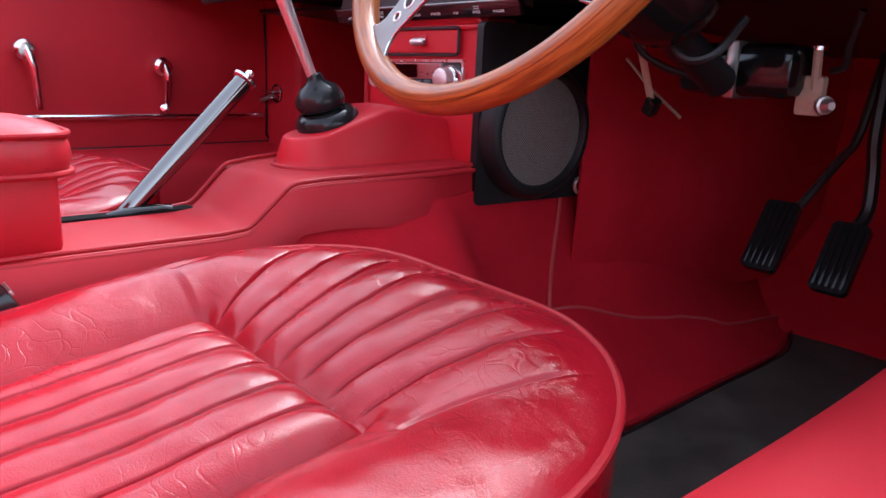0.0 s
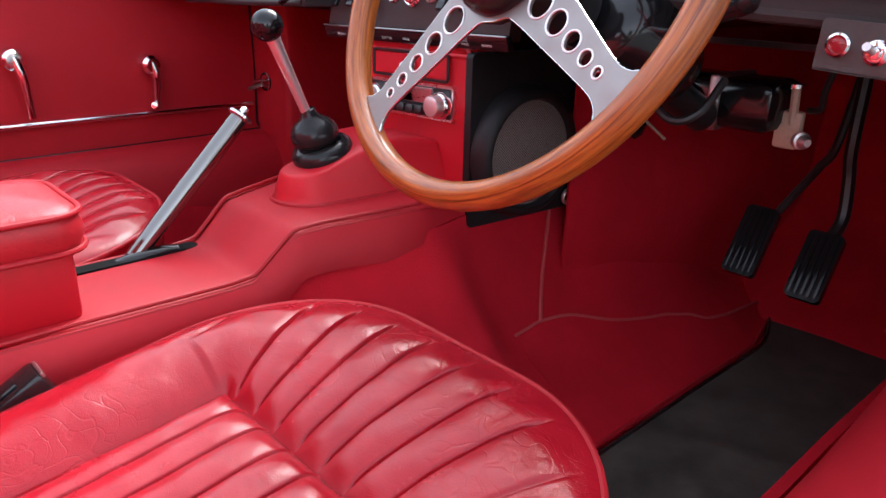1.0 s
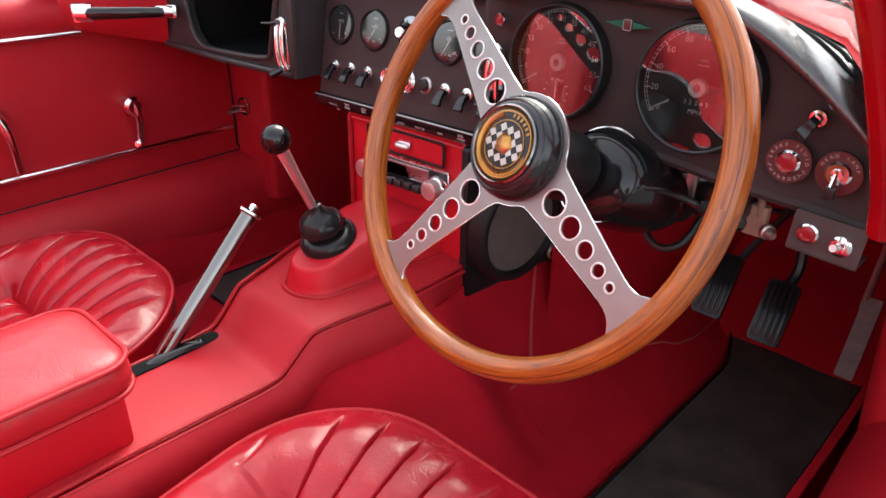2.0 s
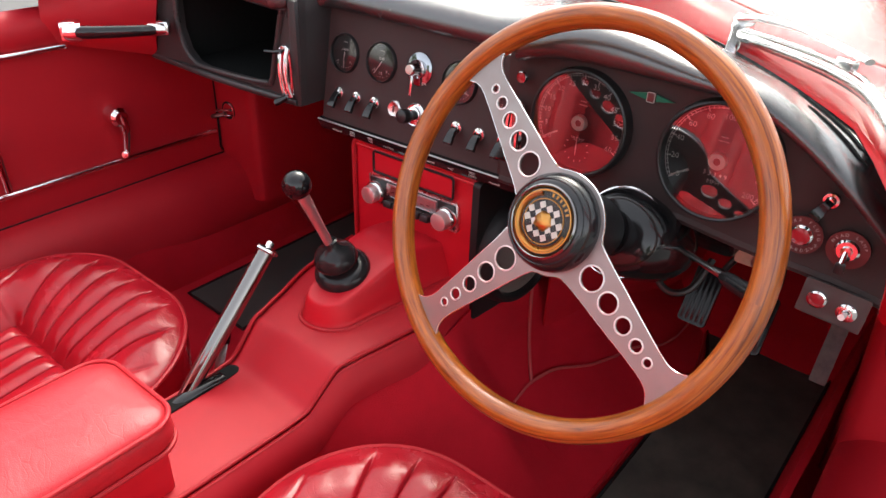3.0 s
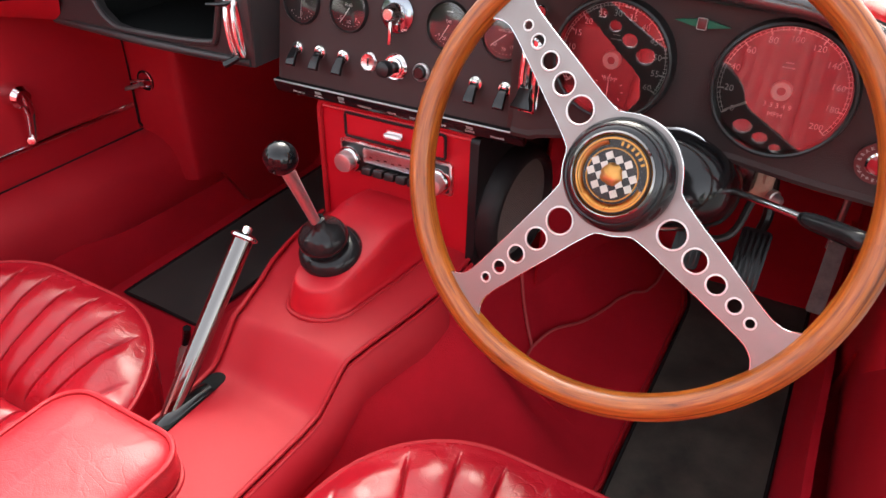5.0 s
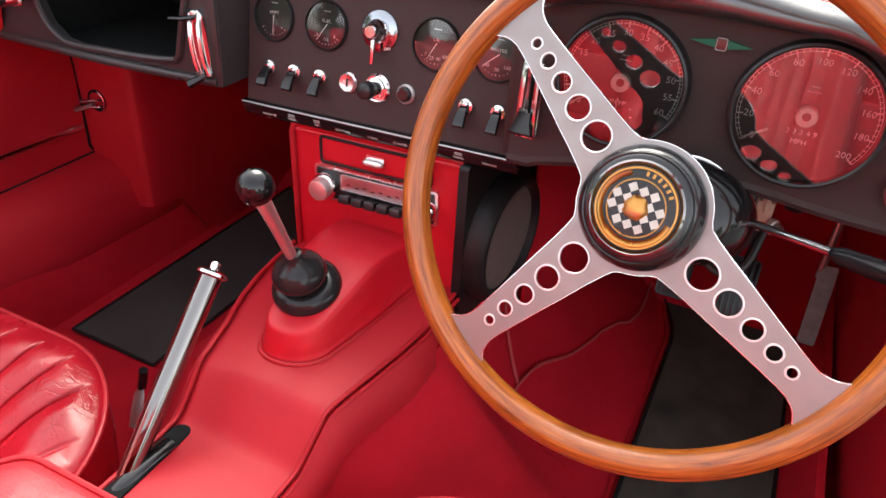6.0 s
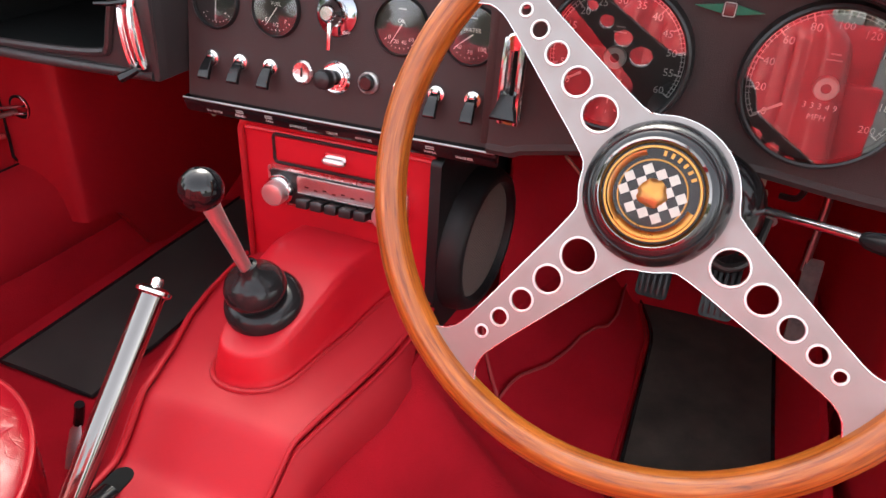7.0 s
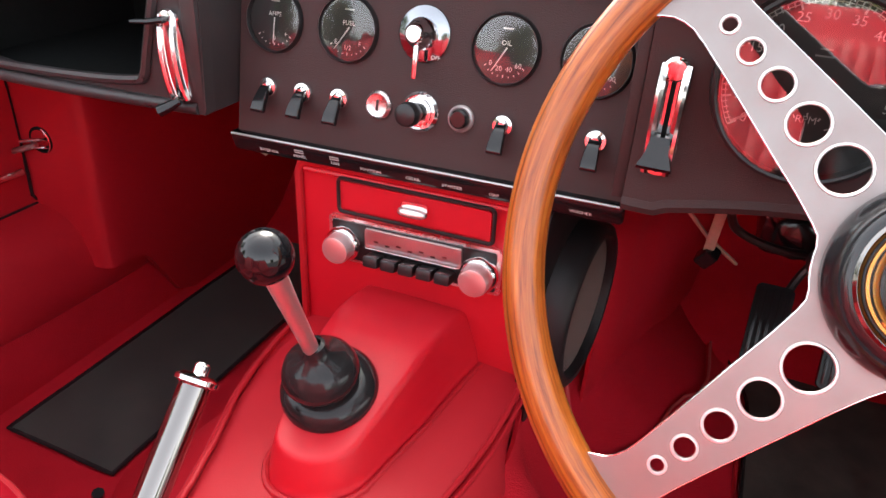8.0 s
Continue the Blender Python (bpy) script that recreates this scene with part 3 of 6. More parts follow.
TY = [-0.93, -0.7, -0.5, -0.44, -0.4, -0.36, -0.33] + [-0.32 + 0.004 * i for i in range(31)] + [-0.19, -0.17, -0.15, -0.12, -0.08, -0.04, 0.0, 0.05, 0.1, 0.15, 0.2, 0.25]


def blur(table, y, w=0.003):
    return sum(along(table, y + w * k) for k in (-1, -0.5, 0, 0.5, 1)) / 5


tunnel = thing("tunnel_cover", "red vinyl transmission tunnel cover with double piped edges", "tunnel cover", (0, -0.3, FLOOR), kind="structure")
b = bmesh.new()
def tunneltop(u, v):
    y = TY[round(u * (len(TY) - 1))]
    s = lerp(-1, 1, v)
    return (s * blur(TW if s > 0 else TWL, y), y, blur(TZ, y) + 0.004 * (1 - s * s) - 0.003 * abs(s) ** 8)
sheet(b, tunneltop, len(TY) - 1, 16, 0.006)
part("top", b, VINYL, tunnel)
for side in (-1, 1):
    b = bmesh.new()
    def band(u, v):
        y = TY[round(u * (len(TY) - 1))]
        w, z = blur(TW if side > 0 else TWL, y), blur(TZ, y)
        out = lerp(0.016, 0.003, step(-0.09, -0.045, y))
        return (side * (w + lerp(0.002, -0.007, step(-0.06, -0.02, y)) + out * v + 0.25 * out * math.sin(v * math.pi)), y, z - 0.003 - lerp(0.045, 0.062, step(-0.2, 0.0, y)) * v)
    sheet(b, band, len(TY) - 1, 6, 0.005)
    part("side_band", b, VINYL, tunnel)
    for dx, dz in ((0.0010, 0.0022), (0.0058, -0.0036)):
        b = tube(bmesh.new(), [(side * (blur(TW if side > 0 else TWL, y) + dx), y, blur(TZ, y) + dz) for y in TY if y < 0.004], 0.0026, 8)
        part("piping", b, PIPE, tunnel, "red leather piping")

# carpeted flanks of the tunnel and gearbox
for side in (-1, 1):
    b = bmesh.new()
    def flank(u, v):
        y = lerp(-0.93, 0.78, u)
        w, z = blur(TW if side > 0 else TWL, min(y, 0.25)), blur(TZ, min(y, 0.25))
        xf = along(XF, y)
        x0, z0 = w + lerp(0.012, 0.002, step(-0.06, 0.02, y)), z - 0.030
        x = lerp(x0, xf, v ** (lerp(1.15, 2.1, step(-0.06, 0.02, y)) - 0.5 * step(0.10, 0.30, y)))
        zz = lerp(z0, FLOOR + 0.001, 1 - (1 - v) ** lerp(1.0, 1.30, step(-0.1, 0.1, y)))
        return (side * (x + 0.003 * noise.noise((6 * y, 5 * v, side))), y, zz)
    sheet(b, flank, 90, 24, 0.004)
    single("tunnel_carpet", b, CARPET, "dark red carpet down the flank of the gearbox tunnel", "carpet", "structure")

for side in (-1, 1):
    def upper(u, v):
        y = lerp(0.17 if side > 0 else 0.03, 0.72, u)
        x = along([(0.03, 0.112), (0.17, 0.148), (0.30, 0.170), (0.45, 0.20), (0.72, 0.26)], y)
        return (side * (x + 0.002 * noise.noise((7 * y, 4 * v, side))), y, lerp(0.24, 0.635, v))
    single("gearbox_carpet", sheet(bmesh.new(), upper, 24, 8, 0.004), CARPET, "dark red carpet over the side of the gearbox cover", "carpet", "structure")

# separate lower carpet with a bound, wavy edge in the driver's footwell
def flank_at(y, v):
    w, z = blur(TW, min(y, 0.25)), blur(TZ, min(y, 0.25))
    xf = along(XF, y)
    x = lerp(w + lerp(0.012, 0.002, step(-0.06, 0.02, y)), xf, v ** (lerp(1.15, 2.1, step(-0.06, 0.02, y)) - 0.5 * step(0.10, 0.30, y)))
    zz = lerp(z - 0.030, FLOOR + 0.001, 1 - (1 - v) ** lerp(1.0, 1.30, step(-0.1, 0.1, y)))
    return Vector((x, y, zz))
EDGE = [(0.0, 0.60), (0.03, 0.58), (0.08, 0.56), (0.135, 0.58), (0.20, 0.65), (0.30, 0.70), (0.345, 0.75), (0.37, 0.80), (0.45, 0.85), (0.52, 0.89), (0.57, 0.94)]
under = thing("footwell_carpet", "loose dark red carpet with a bound edge beside the pedals", "carpet", (0.3, 0.2, FLOOR))
b = bmesh.new()
def loose(u, v):
    y = lerp(0.03, 0.57, u)
    p = flank_at(y, lerp(along(EDGE, y), 1.0, v))
    return p + Vector((0.005, 0, 0.005)) * (1 - v * 0.6) * step(0.03, 0.14, y) + Vector((0, 0, 0.003 * math.sin(18 * y + 4 * v)))
sheet(b, loose, 50, 12, 0.006)
part("carpet_piece", b, CARPET, under)
b = tube(bmesh.new(), smooth_line([loose(i / 24, 0.0) + Vector((0.001, 0, 0.001)) for i in range(0, 25)], 3), 0.0021, 8)
part("binding", b, PALEPIPE, under, "faded red bound edge")
b = tube(bmesh.new(), smooth_line([flank_at(lerp(-0.28, 0.50, i / 16), 0.985) + Vector((0.004, 0, 0.004)) for i in range(17)], 3), 0.0032, 8)
part("lower_binding", b, PIPE, under)
b = tube(bmesh.new(), [flank_at(lerp(0.168, 0.086, (i / 12) ** 1.5), lerp(0.08, 0.555, i / 12)) + Vector((0.003, 0, 0.002)) for i in range(13)], 0.0026, 8)
single("carpet_seam", b, PALEPIPE, "faded red piped seam down the tunnel carpet", "seam", "structure")

# ---- floor mats ----
def mat_thing(side, x0, x1, y0, y1, label, cloth):
    ob = thing("floor_mat", label, "floor mat", (side * (x0 + x1) / 2, (y0 + y1) / 2, FLOOR), "floor mats")
    def f(u, v):
        y = lerp(y0, y1, v)
        xa = x0 - (0.05 * step(0.40, 0.58, y) if side > 0 else 0)
        x = lerp(xa, x1, u)
        return (side * x, y, FLOOR + 0.006 + 0.0025 * noise.noise((x * 9, y * 7, side)))
    part("mat_surface", sheet(bmesh.new(), f, 24, 60, 0.005), cloth, ob)
    edge = [f(0, i / 30) for i in range(31)] + [f(i / 10, 1) for i in range(1, 11)] + [f(1, 1 - i / 30) for i in range(1, 31)] + [f(1 - i / 10, 0) for i in range(1, 10)]
    part("binding", tube(bmesh.new(), [Vector(p) for p in edge], 0.003, 6, True), RUBBER, ob)
    return ob


mat_thing(1, 0.352, 0.539, -0.25, 0.53, "worn dark grey floor mat under the pedals", MAT)
mat_thing(-1, 0.345, 0.516, -0.068, 0.60, "black floor mat in the passenger footwell", BLACKMAT)



# ---- seats ----
def seat(name, cx, front, hw, label, inset=0.0, raised=0.0):
    rc, back = 0.155, -0.72
    top = 0.402
    tilt = 0.15
    ob = thing(name, label, "car seat", (cx, front - 0.25, FLOOR), "seats")

    def half(y):
        t = y - (front - rc)
        return hw if t <= 0 else hw - rc + math.sqrt(max(0.0, rc * rc - t * t))

    def inside(x, y):
        qx, qy = abs(x) - (hw - rc), y - (front - rc)
        if qx > 0 and qy > 0:
            return rc - math.hypot(qx, qy)
        return min(hw - abs(x), front - y)

    iw, iy = 0.106, front - 0.158

    def height(x, y):
        e = max(0.0, inside(x, y))
        x -= inset
        dx, dy = abs(x) - iw, y - iy
        d = max(dx, dy) if not (dx > 0 and dy > 0) else math.hypot(dx, dy)
        sag = 0.0040 * noise.noise((x * 11 + cx, y * 11, 1.3)) + 0.0010 * noise.noise((x * 40 + cx, y * 40, 4.0))
        if d <= 0:
            k = (x / 0.0353) % 1.0
            groove = math.exp(-((min(k, 1 - k)) / 0.026) ** 2)
            roll = 0.0040 * math.sin(math.pi * k) ** 0.75
            rim = math.exp(d / 0.009)
            return 0.376 + raised - tilt * (front - y) * 0.75 + roll * (1 - rim) - 0.0066 * groove * (1 - rim) + sag * 0.8 - 0.011 * rim
        t = d / (d + e + 1e-6)
        crest = (4 * t * (1 - t)) ** 0.75
        side = step(-0.02, 0.05, dx) * (1 - step(0.0, 0.06, dy))
        z = lerp(0.365 + raised - tilt * (front - y) * 0.75, top - tilt * (front - y), t) + (lerp(0.026, 0.030, side) - 0.6 * raised) * crest
        if dy > -0.004 and t < 0.93:
            fan = x / (1.0 + 0.55 * t)
            k = (fan / 0.031) % 1.0
            reach = step(0.128, 0.118, abs(fan)) if abs(fan) < 0.13 else 0.0
            groove = math.exp(-((min(k, 1 - k)) / 0.032) ** 2)
            z += (0.0042 * math.sin(math.pi * k) ** 0.75 - 0.0050 * groove) * reach * step(0.0, 0.10, t) * step(0.93, 0.70, t)
        return z + sag * step(0, 0.2, t) * step(1.0, 0.8, t)

    nu, nv = 500, 250
    rows = []
    for j in range(nv + 1):
        v = j / nv
        y = lerp(back, front - 0.16, v / 0.45) if v < 0.45 else front - 0.16 + 0.16 * (1 - (1 - (v - 0.45) / 0.55) ** 1.35)
        rows.append(y)
    b = sheet(bmesh.new(), lambda u, v: (cx + lerp(-1, 1, u) * half(rows[round(v * nv)]), rows[round(v * nv)], height(lerp(-1, 1, u) * half(rows[round(v * nv)]), rows[round(v * nv)])), nu, nv)
    part("cushion", b, LEATHER, ob, "", 60)
    out = [(cx - hw, back)] + [(cx - hw, lerp(back, front - rc, i / 8)) for i in range(1, 8)]
    out += [(cx - hw + rc - rc * math.cos(radians(a)), front - rc + rc * math.sin(radians(a))) for a in range(0, 91, 6)]
    out += [(cx + lerp(-(hw - rc), hw - rc, i / 6), front) for i in range(1, 6)]
    out += [(cx + hw - rc + rc * math.sin(radians(a)), front - rc + rc * math.cos(radians(a))) for a in range(0, 91, 6)]
    out += [(cx + hw, lerp(front - rc, back, i / 8)) for i in range(1, 9)]
    b = tube(bmesh.new(), [(x, y, top + 0.0005 - tilt * (front - y)) for x, y in out], 0.0028, 8)
    part("piping", b, PIPE, ob, "red leather piping round the cushion")

    def skirt(u, v):
        x, y = out[round(u * (len(out) - 1))]
        k = 1 - 0.05 * v ** 2 + 0.004 * math.sin(v * math.pi)
        return (cx + (x - cx) * k, lerp(front - 0.3, y, k), lerp(top - 0.001 - tilt * (front - y), 0.235, v))
    part("side_panel", sheet(bmesh.new(), skirt, len(out) - 1, 8), LEATHER, ob)
    b = box(bmesh.new(), (cx - hw + 0.03, back + 0.02, FLOOR), (cx + hw - 0.03, front - 0.08, 0.25), 0.01)
    part("base", b, VINYL, ob)
    return ob


def backrest(ob, cx, hw):
    """A reclined, fluted back with a rounded top, behind the cushion."""
    def f(u, v):
        s = lerp(-1, 1, u)
        w = hw * (1 - 0.10 * v) * (1 - 0.35 * max(0.0, (v - 0.8) / 0.2) ** 2.5)
        k = (s * hw / 0.034 + 0.5) % 1.0
        inner = step(0.62, 0.55, abs(s)) * step(0.05, 0.12, v) * step(0.90, 0.80, v)
        flute = 0.006 * math.sin(math.pi * k) ** 0.6 * inner
        bolster = 0.035 * step(0.5, 0.72, abs(s)) * step(1.0, 0.9, abs(s))
        curve = -0.02 * math.sin(v * math.pi)
        edge = -0.05 * max(abs(s) ** 6, 0) - 0.05 * step(0.85, 1.0, v)
        return (cx + s * w, -0.690 - 0.17 * v + flute + bolster + curve + edge, 0.345 + 0.50 * v - 0.03 * abs(s) ** 4 * step(0.6, 1.0, v))
    # paler leather puts the missing sunlight into the backrests' colour, for the gauge reflections
    return part("backrest", sheet(bmesh.new(), f, 90, 50, 0.05), LIDLEATHER, ob, "fluted red leather backrest", 60)


drv_seat = seat("driver_seat", 0.352, -0.222, 0.221, "creased red leather driver's seat cushion with pleated centre and piping", -0.018, 0.013)
pass_seat = seat("passenger_seat", -0.308, -0.246, 0.210, "red leather passenger seat cushion with pleated centre and piping")
backrest(drv_seat, 0.350, 0.225)
backrest(pass_seat, -0.308, 0.222)
b = tube(bmesh.new(), smooth_line([(-0.262, -0.150, 0.276), (-0.266, -0.150, 0.260), (-0.270, -0.152, 0.243)], 4), 0.0062, 8)
part("adjuster_grip", b, RUBBER, pass_seat, "black lever grip")
b = tube(bmesh.new(), [(-0.269, -0.152, 0.246), (-0.270, -0.158, 0.236), (-0.265, -0.172, 0.216), (-0.262, -0.185, 0.200)], [0.004, 0.010, 0.012, 0.008], 10, flat=0.35)
part("adjuster_lever", b, KNOBFACE, pass_seat, "bare steel lever")

# seat belt buckle beside the driver's cushion
buckle = thing("seat_belt_buckle", "black seat belt buckle between seat and tunnel", "buckle", (0.115, -0.52, 0.33))
b = box(bmesh.new(), (-0.016, -0.085, -0.07), (0.016, 0.010, 0.022), 0.004, pose(0.116, -0.494, 0.358, 30, 0, 0))
part("housing", b, GLOSS, buckle)
b = box(bmesh.new(), (-0.008, -0.010, 0.0), (0.008, 0.010, 0.004), 0.002, pose(0.116, -0.497, 0.358, 30, 0, 0) @ Matrix.Translation((0, -0.015, 0.020)))
part("button", b, GLOSS, buckle)
b = box(bmesh.new(), (-0.013, 0.0095, 0.015), (0.013, 0.0125, 0.0205), 0.001, pose(0.116, -0.494, 0.358, 30, 0, 0))
part("edge", b, STEEL, buckle, "bare metal edge")
b = box(bmesh.new(), (0.102, -0.60, 0.24), (0.122, -0.53, 0.32), 0.003)
part("stalk", b, SATIN, buckle)

# ---- armrest box ----
arm = thing("armrest_box", "red leather armrest box with a padded hinged lid on the tunnel", "armrest", (0, -0.58, 0.39))
b = box(bmesh.new(), (-0.062, -0.80, 0.386), (0.062, -0.436, 0.462), 0.008)
part("body", b, BRIGHTVINYL, arm)
b = bmesh.new()
LID = rounded(0.142, 0.40, 0.030, 6, 0, -0.625)
def lid_ring(k):
    inset, z = [(0.000, 0.458), (-0.004, 0.470), (-0.003, 0.482), (0.0, 0.492), (0.004, 0.496), (0.012, 0.499), (0.024, 0.502), (0.045, 0.505), (0.068, 0.507)][k]
    return [(x * (1 - inset / 0.071), -0.625 + (y + 0.625) * (1 - inset / 0.2), z) for x, y in LID]
rings = [[b.verts.new(p) for p in lid_ring(k)] for k in range(9)]
for r0, r1 in zip(rings, rings[1:]):
    for i in range(len(r0)):
        j = (i + 1) % len(r0)
        b.faces.new((r0[i], r0[j], r1[j], r1[i]))
b.faces.new(rings[-1])
b.faces.new(list(reversed(rings[0])))
lid = part("lid", b, LIDLEATHER, arm, "padded lid in paler red leather")
for inset, z, r in ((-0.002, 0.4925, 0.0028), (-0.003, 0.459, 0.0030)):
    b = tube(bmesh.new(), [(x * (1 - inset / 0.071), -0.625 + (y + 0.625) * (1 - inset / 0.2), z) for x, y in LID], r, 8, True)
    part("lid_piping", b, PIPE, lid)

# ---- handbrake ----
hb = thing("handbrake", "chrome handbrake lever rising from a black slot in the tunnel", "handbrake", (-0.058, -0.36, 0.39))
p0, p1 = Vector((-0.056, -0.362, 0.376)), Vector((-0.059, -0.2017, 0.5350))
d = (p1 - p0).normalized()
part("lever", lathe(bmesh.new(), [(0.0090, -0.02), (0.0100, 0.03), (0.0112, 0.10), (0.0112, (p1 - p0).length), (0, (p1 - p0).length)], axis_frame(p0, d), 24), POLISHED, hb)
part("collar", lathe(bmesh.new(), [(0, 0), (0.012, 0), (0.0155, 0.002), (0.0155, 0.005), (0.011, 0.008), (0, 0.008)], axis_frame(p1 - d * 0.004, d), 24), CHROME, hb)
part("release_button", lathe(bmesh.new(), [(0.0055, 0), (0.0055, 0.010), (0.004, 0.012), (0, 0.012)], axis_frame(p1, d), 16), CHROME, hb)
b = plate(bmesh.new(), rounded(0.020, 0.150, 0.0095, 6), 0.004, pose(-0.049, -0.350, 0.3945))
part("slot", b, FELT, hb, "black rubber slot edge")
b = tube(bmesh.new(), smooth_line([(-0.052, -0.372, 0.388), (-0.050, -0.35, 0.394), (-0.048, -0.32, 0.396), (-0.047, -0.300, 0.394)], 4), 0.009, 12, flat=0.6)
part("ratchet", b, GLOSS, hb, "black ratchet plate")

# ---- gear lever and its plinth ----
plinth = thing("gear_plinth", "bright red vinyl plinth with a piped base round the gear lever", "gear plinth", (0, -0.1, 0.44))
SEC = [(0.012, 0.075, 0.446, 0.056, 0.498), (-0.02, 0.069, 0.446, 0.055, 0.505), (-0.05, 0.064, 0.445, 0.053, 0.510), (-0.078, 0.060, 0.444, 0.050, 0.509), (-0.115, 0.053, 0.443, 0.044, 0.495), (-0.150, 0.047, 0.442, 0.037, 0.481)]
def ring_at(t, inset=0.0):
    """The outline at the share t of the height, from the console round the rear and back."""
    right = [(lerp(w0, w1, t) * (1 - inset), y, lerp(z0, z1, t)) for y, w0, z0, w1, z1 in SEC]
    w, zr = lerp(0.047, 0.037, t) * (1 - inset), lerp(0.442, 0.481, t)
    arc = [(w * math.cos(radians(a)), -0.150 - lerp(0.044, 0.033, t) * (1 - inset) * math.sin(radians(a)), zr - 0.006 * t * math.sin(radians(a))) for a in range(15, 166, 15)]
    line = right + arc + [(-x, y, z) for x, y, z in reversed(right)]
    return [(lerp(x, 0.80 * x, step(0.0, -0.04, x)) + 0.003 * step(0.0, -0.1, y), y, z) for x, y, z in line]
b = bmesh.new()
rings = [[b.verts.new(p) for p in ring_at(t, i)] for t, i in ((0.0, 0.0), (0.06, 0.03), (0.30, 0.0), (0.86, 0.0), (0.93, 0.010), (0.975, 0.035), (1.0, 0.085), (1.02, 0.45))]
for r0, r1 in zip(rings, rings[1:]):
    for i in range(len(r0) - 1):
        b.faces.new((r0[i], r0[i + 1], r1[i + 1], r1[i]))
n = len(rings[-1])
for i in range(n // 2):
    j = n - 1 - i
    if i + 1 < j - 1:
        b.faces.new((rings[-1][i], rings[-1][i + 1], rings[-1][j - 1], rings[-1][j]))
    elif i + 1 == j - 1:
        b.faces.new((rings[-1][i], rings[-1][i + 1], rings[-1][j]))
part("cover", b, BRIGHTVINYL, plinth, "", 70)
part("piping", tube(bmesh.new(), [(x * 1.02, y - 0.002, z + 0.001) for x, y, z in ring_at(0.0)], 0.0028, 8), PIPE, plinth)

gear = thing("gear_lever", "chrome gear lever with a black ball knob and rubber boot", "gear lever", (0, -0.125, 0.49))
part("boot_base", lathe(bmesh.new(), [(0, -0.016), (0.035, -0.016), (0.0378, -0.011), (0.0384, -0.005), (0.037, 0.001), (0.033, 0.0055), (0.027, 0.008), (0, 0.008)], axis_frame((-0.002, -0.127, 0.4975), (0, -0.33, 1)), 48), RUBBER, gear, "black rubber boot base")
part("boot_bellow", lathe(bmesh.new(), [(0.022, 0), (0.0265, 0.003), (0.0293, 0.009), (0.0290, 0.015), (0.0262, 0.022), (0.0205, 0.028), (0.0125, 0.033), (0.0098, 0.038), (0.0085, 0.043), (0.0056, 0.0440)], axis_frame((-0.003, -0.132, 0.5045), (0, -0.28, 1)), 48), RUBBER, gear, "black rubber boot")
ball = Vector((-0.0035, -0.190, 0.642))
lv = ball - Vector((-0.003, -0.1435, 0.5375))
part("shaft", lathe(bmesh.new(), [(0.0058, 0), (0.0062, 0.03), (0.0068, 0.06), (0.0078, lv.length - 0.02), (0.0088, lv.length - 0.012)], axis_frame((-0.003, -0.1435, 0.5375), lv), 18), KNOBFACE, gear)
b = bmesh.new()
bmesh.ops.create_uvsphere(b, u_segments=32, v_segments=20, radius=0.0178)
b.transform(Matrix.Translation(ball))
part("knob", b, POLISHBLACK, gear, "glossy black ball knob")

# ---- radio console ----
con = thing("radio_console", "bright red vinyl centre console with piped edges below the dashboard", "console", (0, 0.05, 0.44))
CONSOLE = pose(0.003, 0.0125, 0.507, 0, -1.2, 0.5) @ facing((0, 0, 0), 1)
b = bmesh.new()
plate(b, rounded(0.236, 0.222, 0.012, 5), 0.05, CONSOLE)
part("face", b, BRIGHTVINYL, con)
b = tube(bmesh.new(), [CONSOLE @ Matrix.Translation((0, 0, 0.002)) @ Vector((x, y, 0.001)) for x, y in rounded(0.228, 0.214, 0.014, 5)], 0.0038, 8, True)
part("piping", b, PIPE, con)
for y in (0.1045, 0.0985):
    b = tube(bmesh.new(), [CONSOLE @ Vector((-0.108, y, 0.002)), CONSOLE @ Vector((0.108, y, 0.002))], 0.003, 8)
    part("top_roll", b, BRIGHTVINYL, con)
DRAWER = pose(0.003, 0.0085, 0.589, 0, -1.2, 0.5) @ facing((0, 0, 0), 1)
drawer = part("ashtray_drawer", plate(bmesh.new(), rounded(0.140, 0.026, 0.003, 3), 0.012, DRAWER), BRIGHTVINYL, con)
part("drawer_edge", tube(bmesh.new(), [DRAWER @ Vector((x, y, 0.001)) for x, y in rounded(0.146, 0.032, 0.004, 3)], 0.0019, 6, True), SATIN, drawer, "dark grey edging")
hm = DRAWER @ Matrix.Translation((0.001, 0.0005, 0.002))
def hood(u, v):
    a = lerp(-0.5, 3.3, v)
    w = lerp(-0.013, 0.013, u)
    k = 1 - 0.55 * abs(2 * u - 1) ** 5
    return hm @ Vector((w, 0.0045 * math.cos(a) * k - 0.001, 0.003 + 0.0062 * math.sin(a) * k))
pull = part("pull", sheet(bmesh.new(), hood, 20, 14, 0.001), KNOBFACE, drawer, "chrome pull")
part("pull_plate", plate(bmesh.new(), rounded(0.024, 0.011, 0.002, 4), 0.0016, hm @ Matrix.Translation((0.001, 0.0015, 0.0016))), CHROME, drawer, "chrome plate")
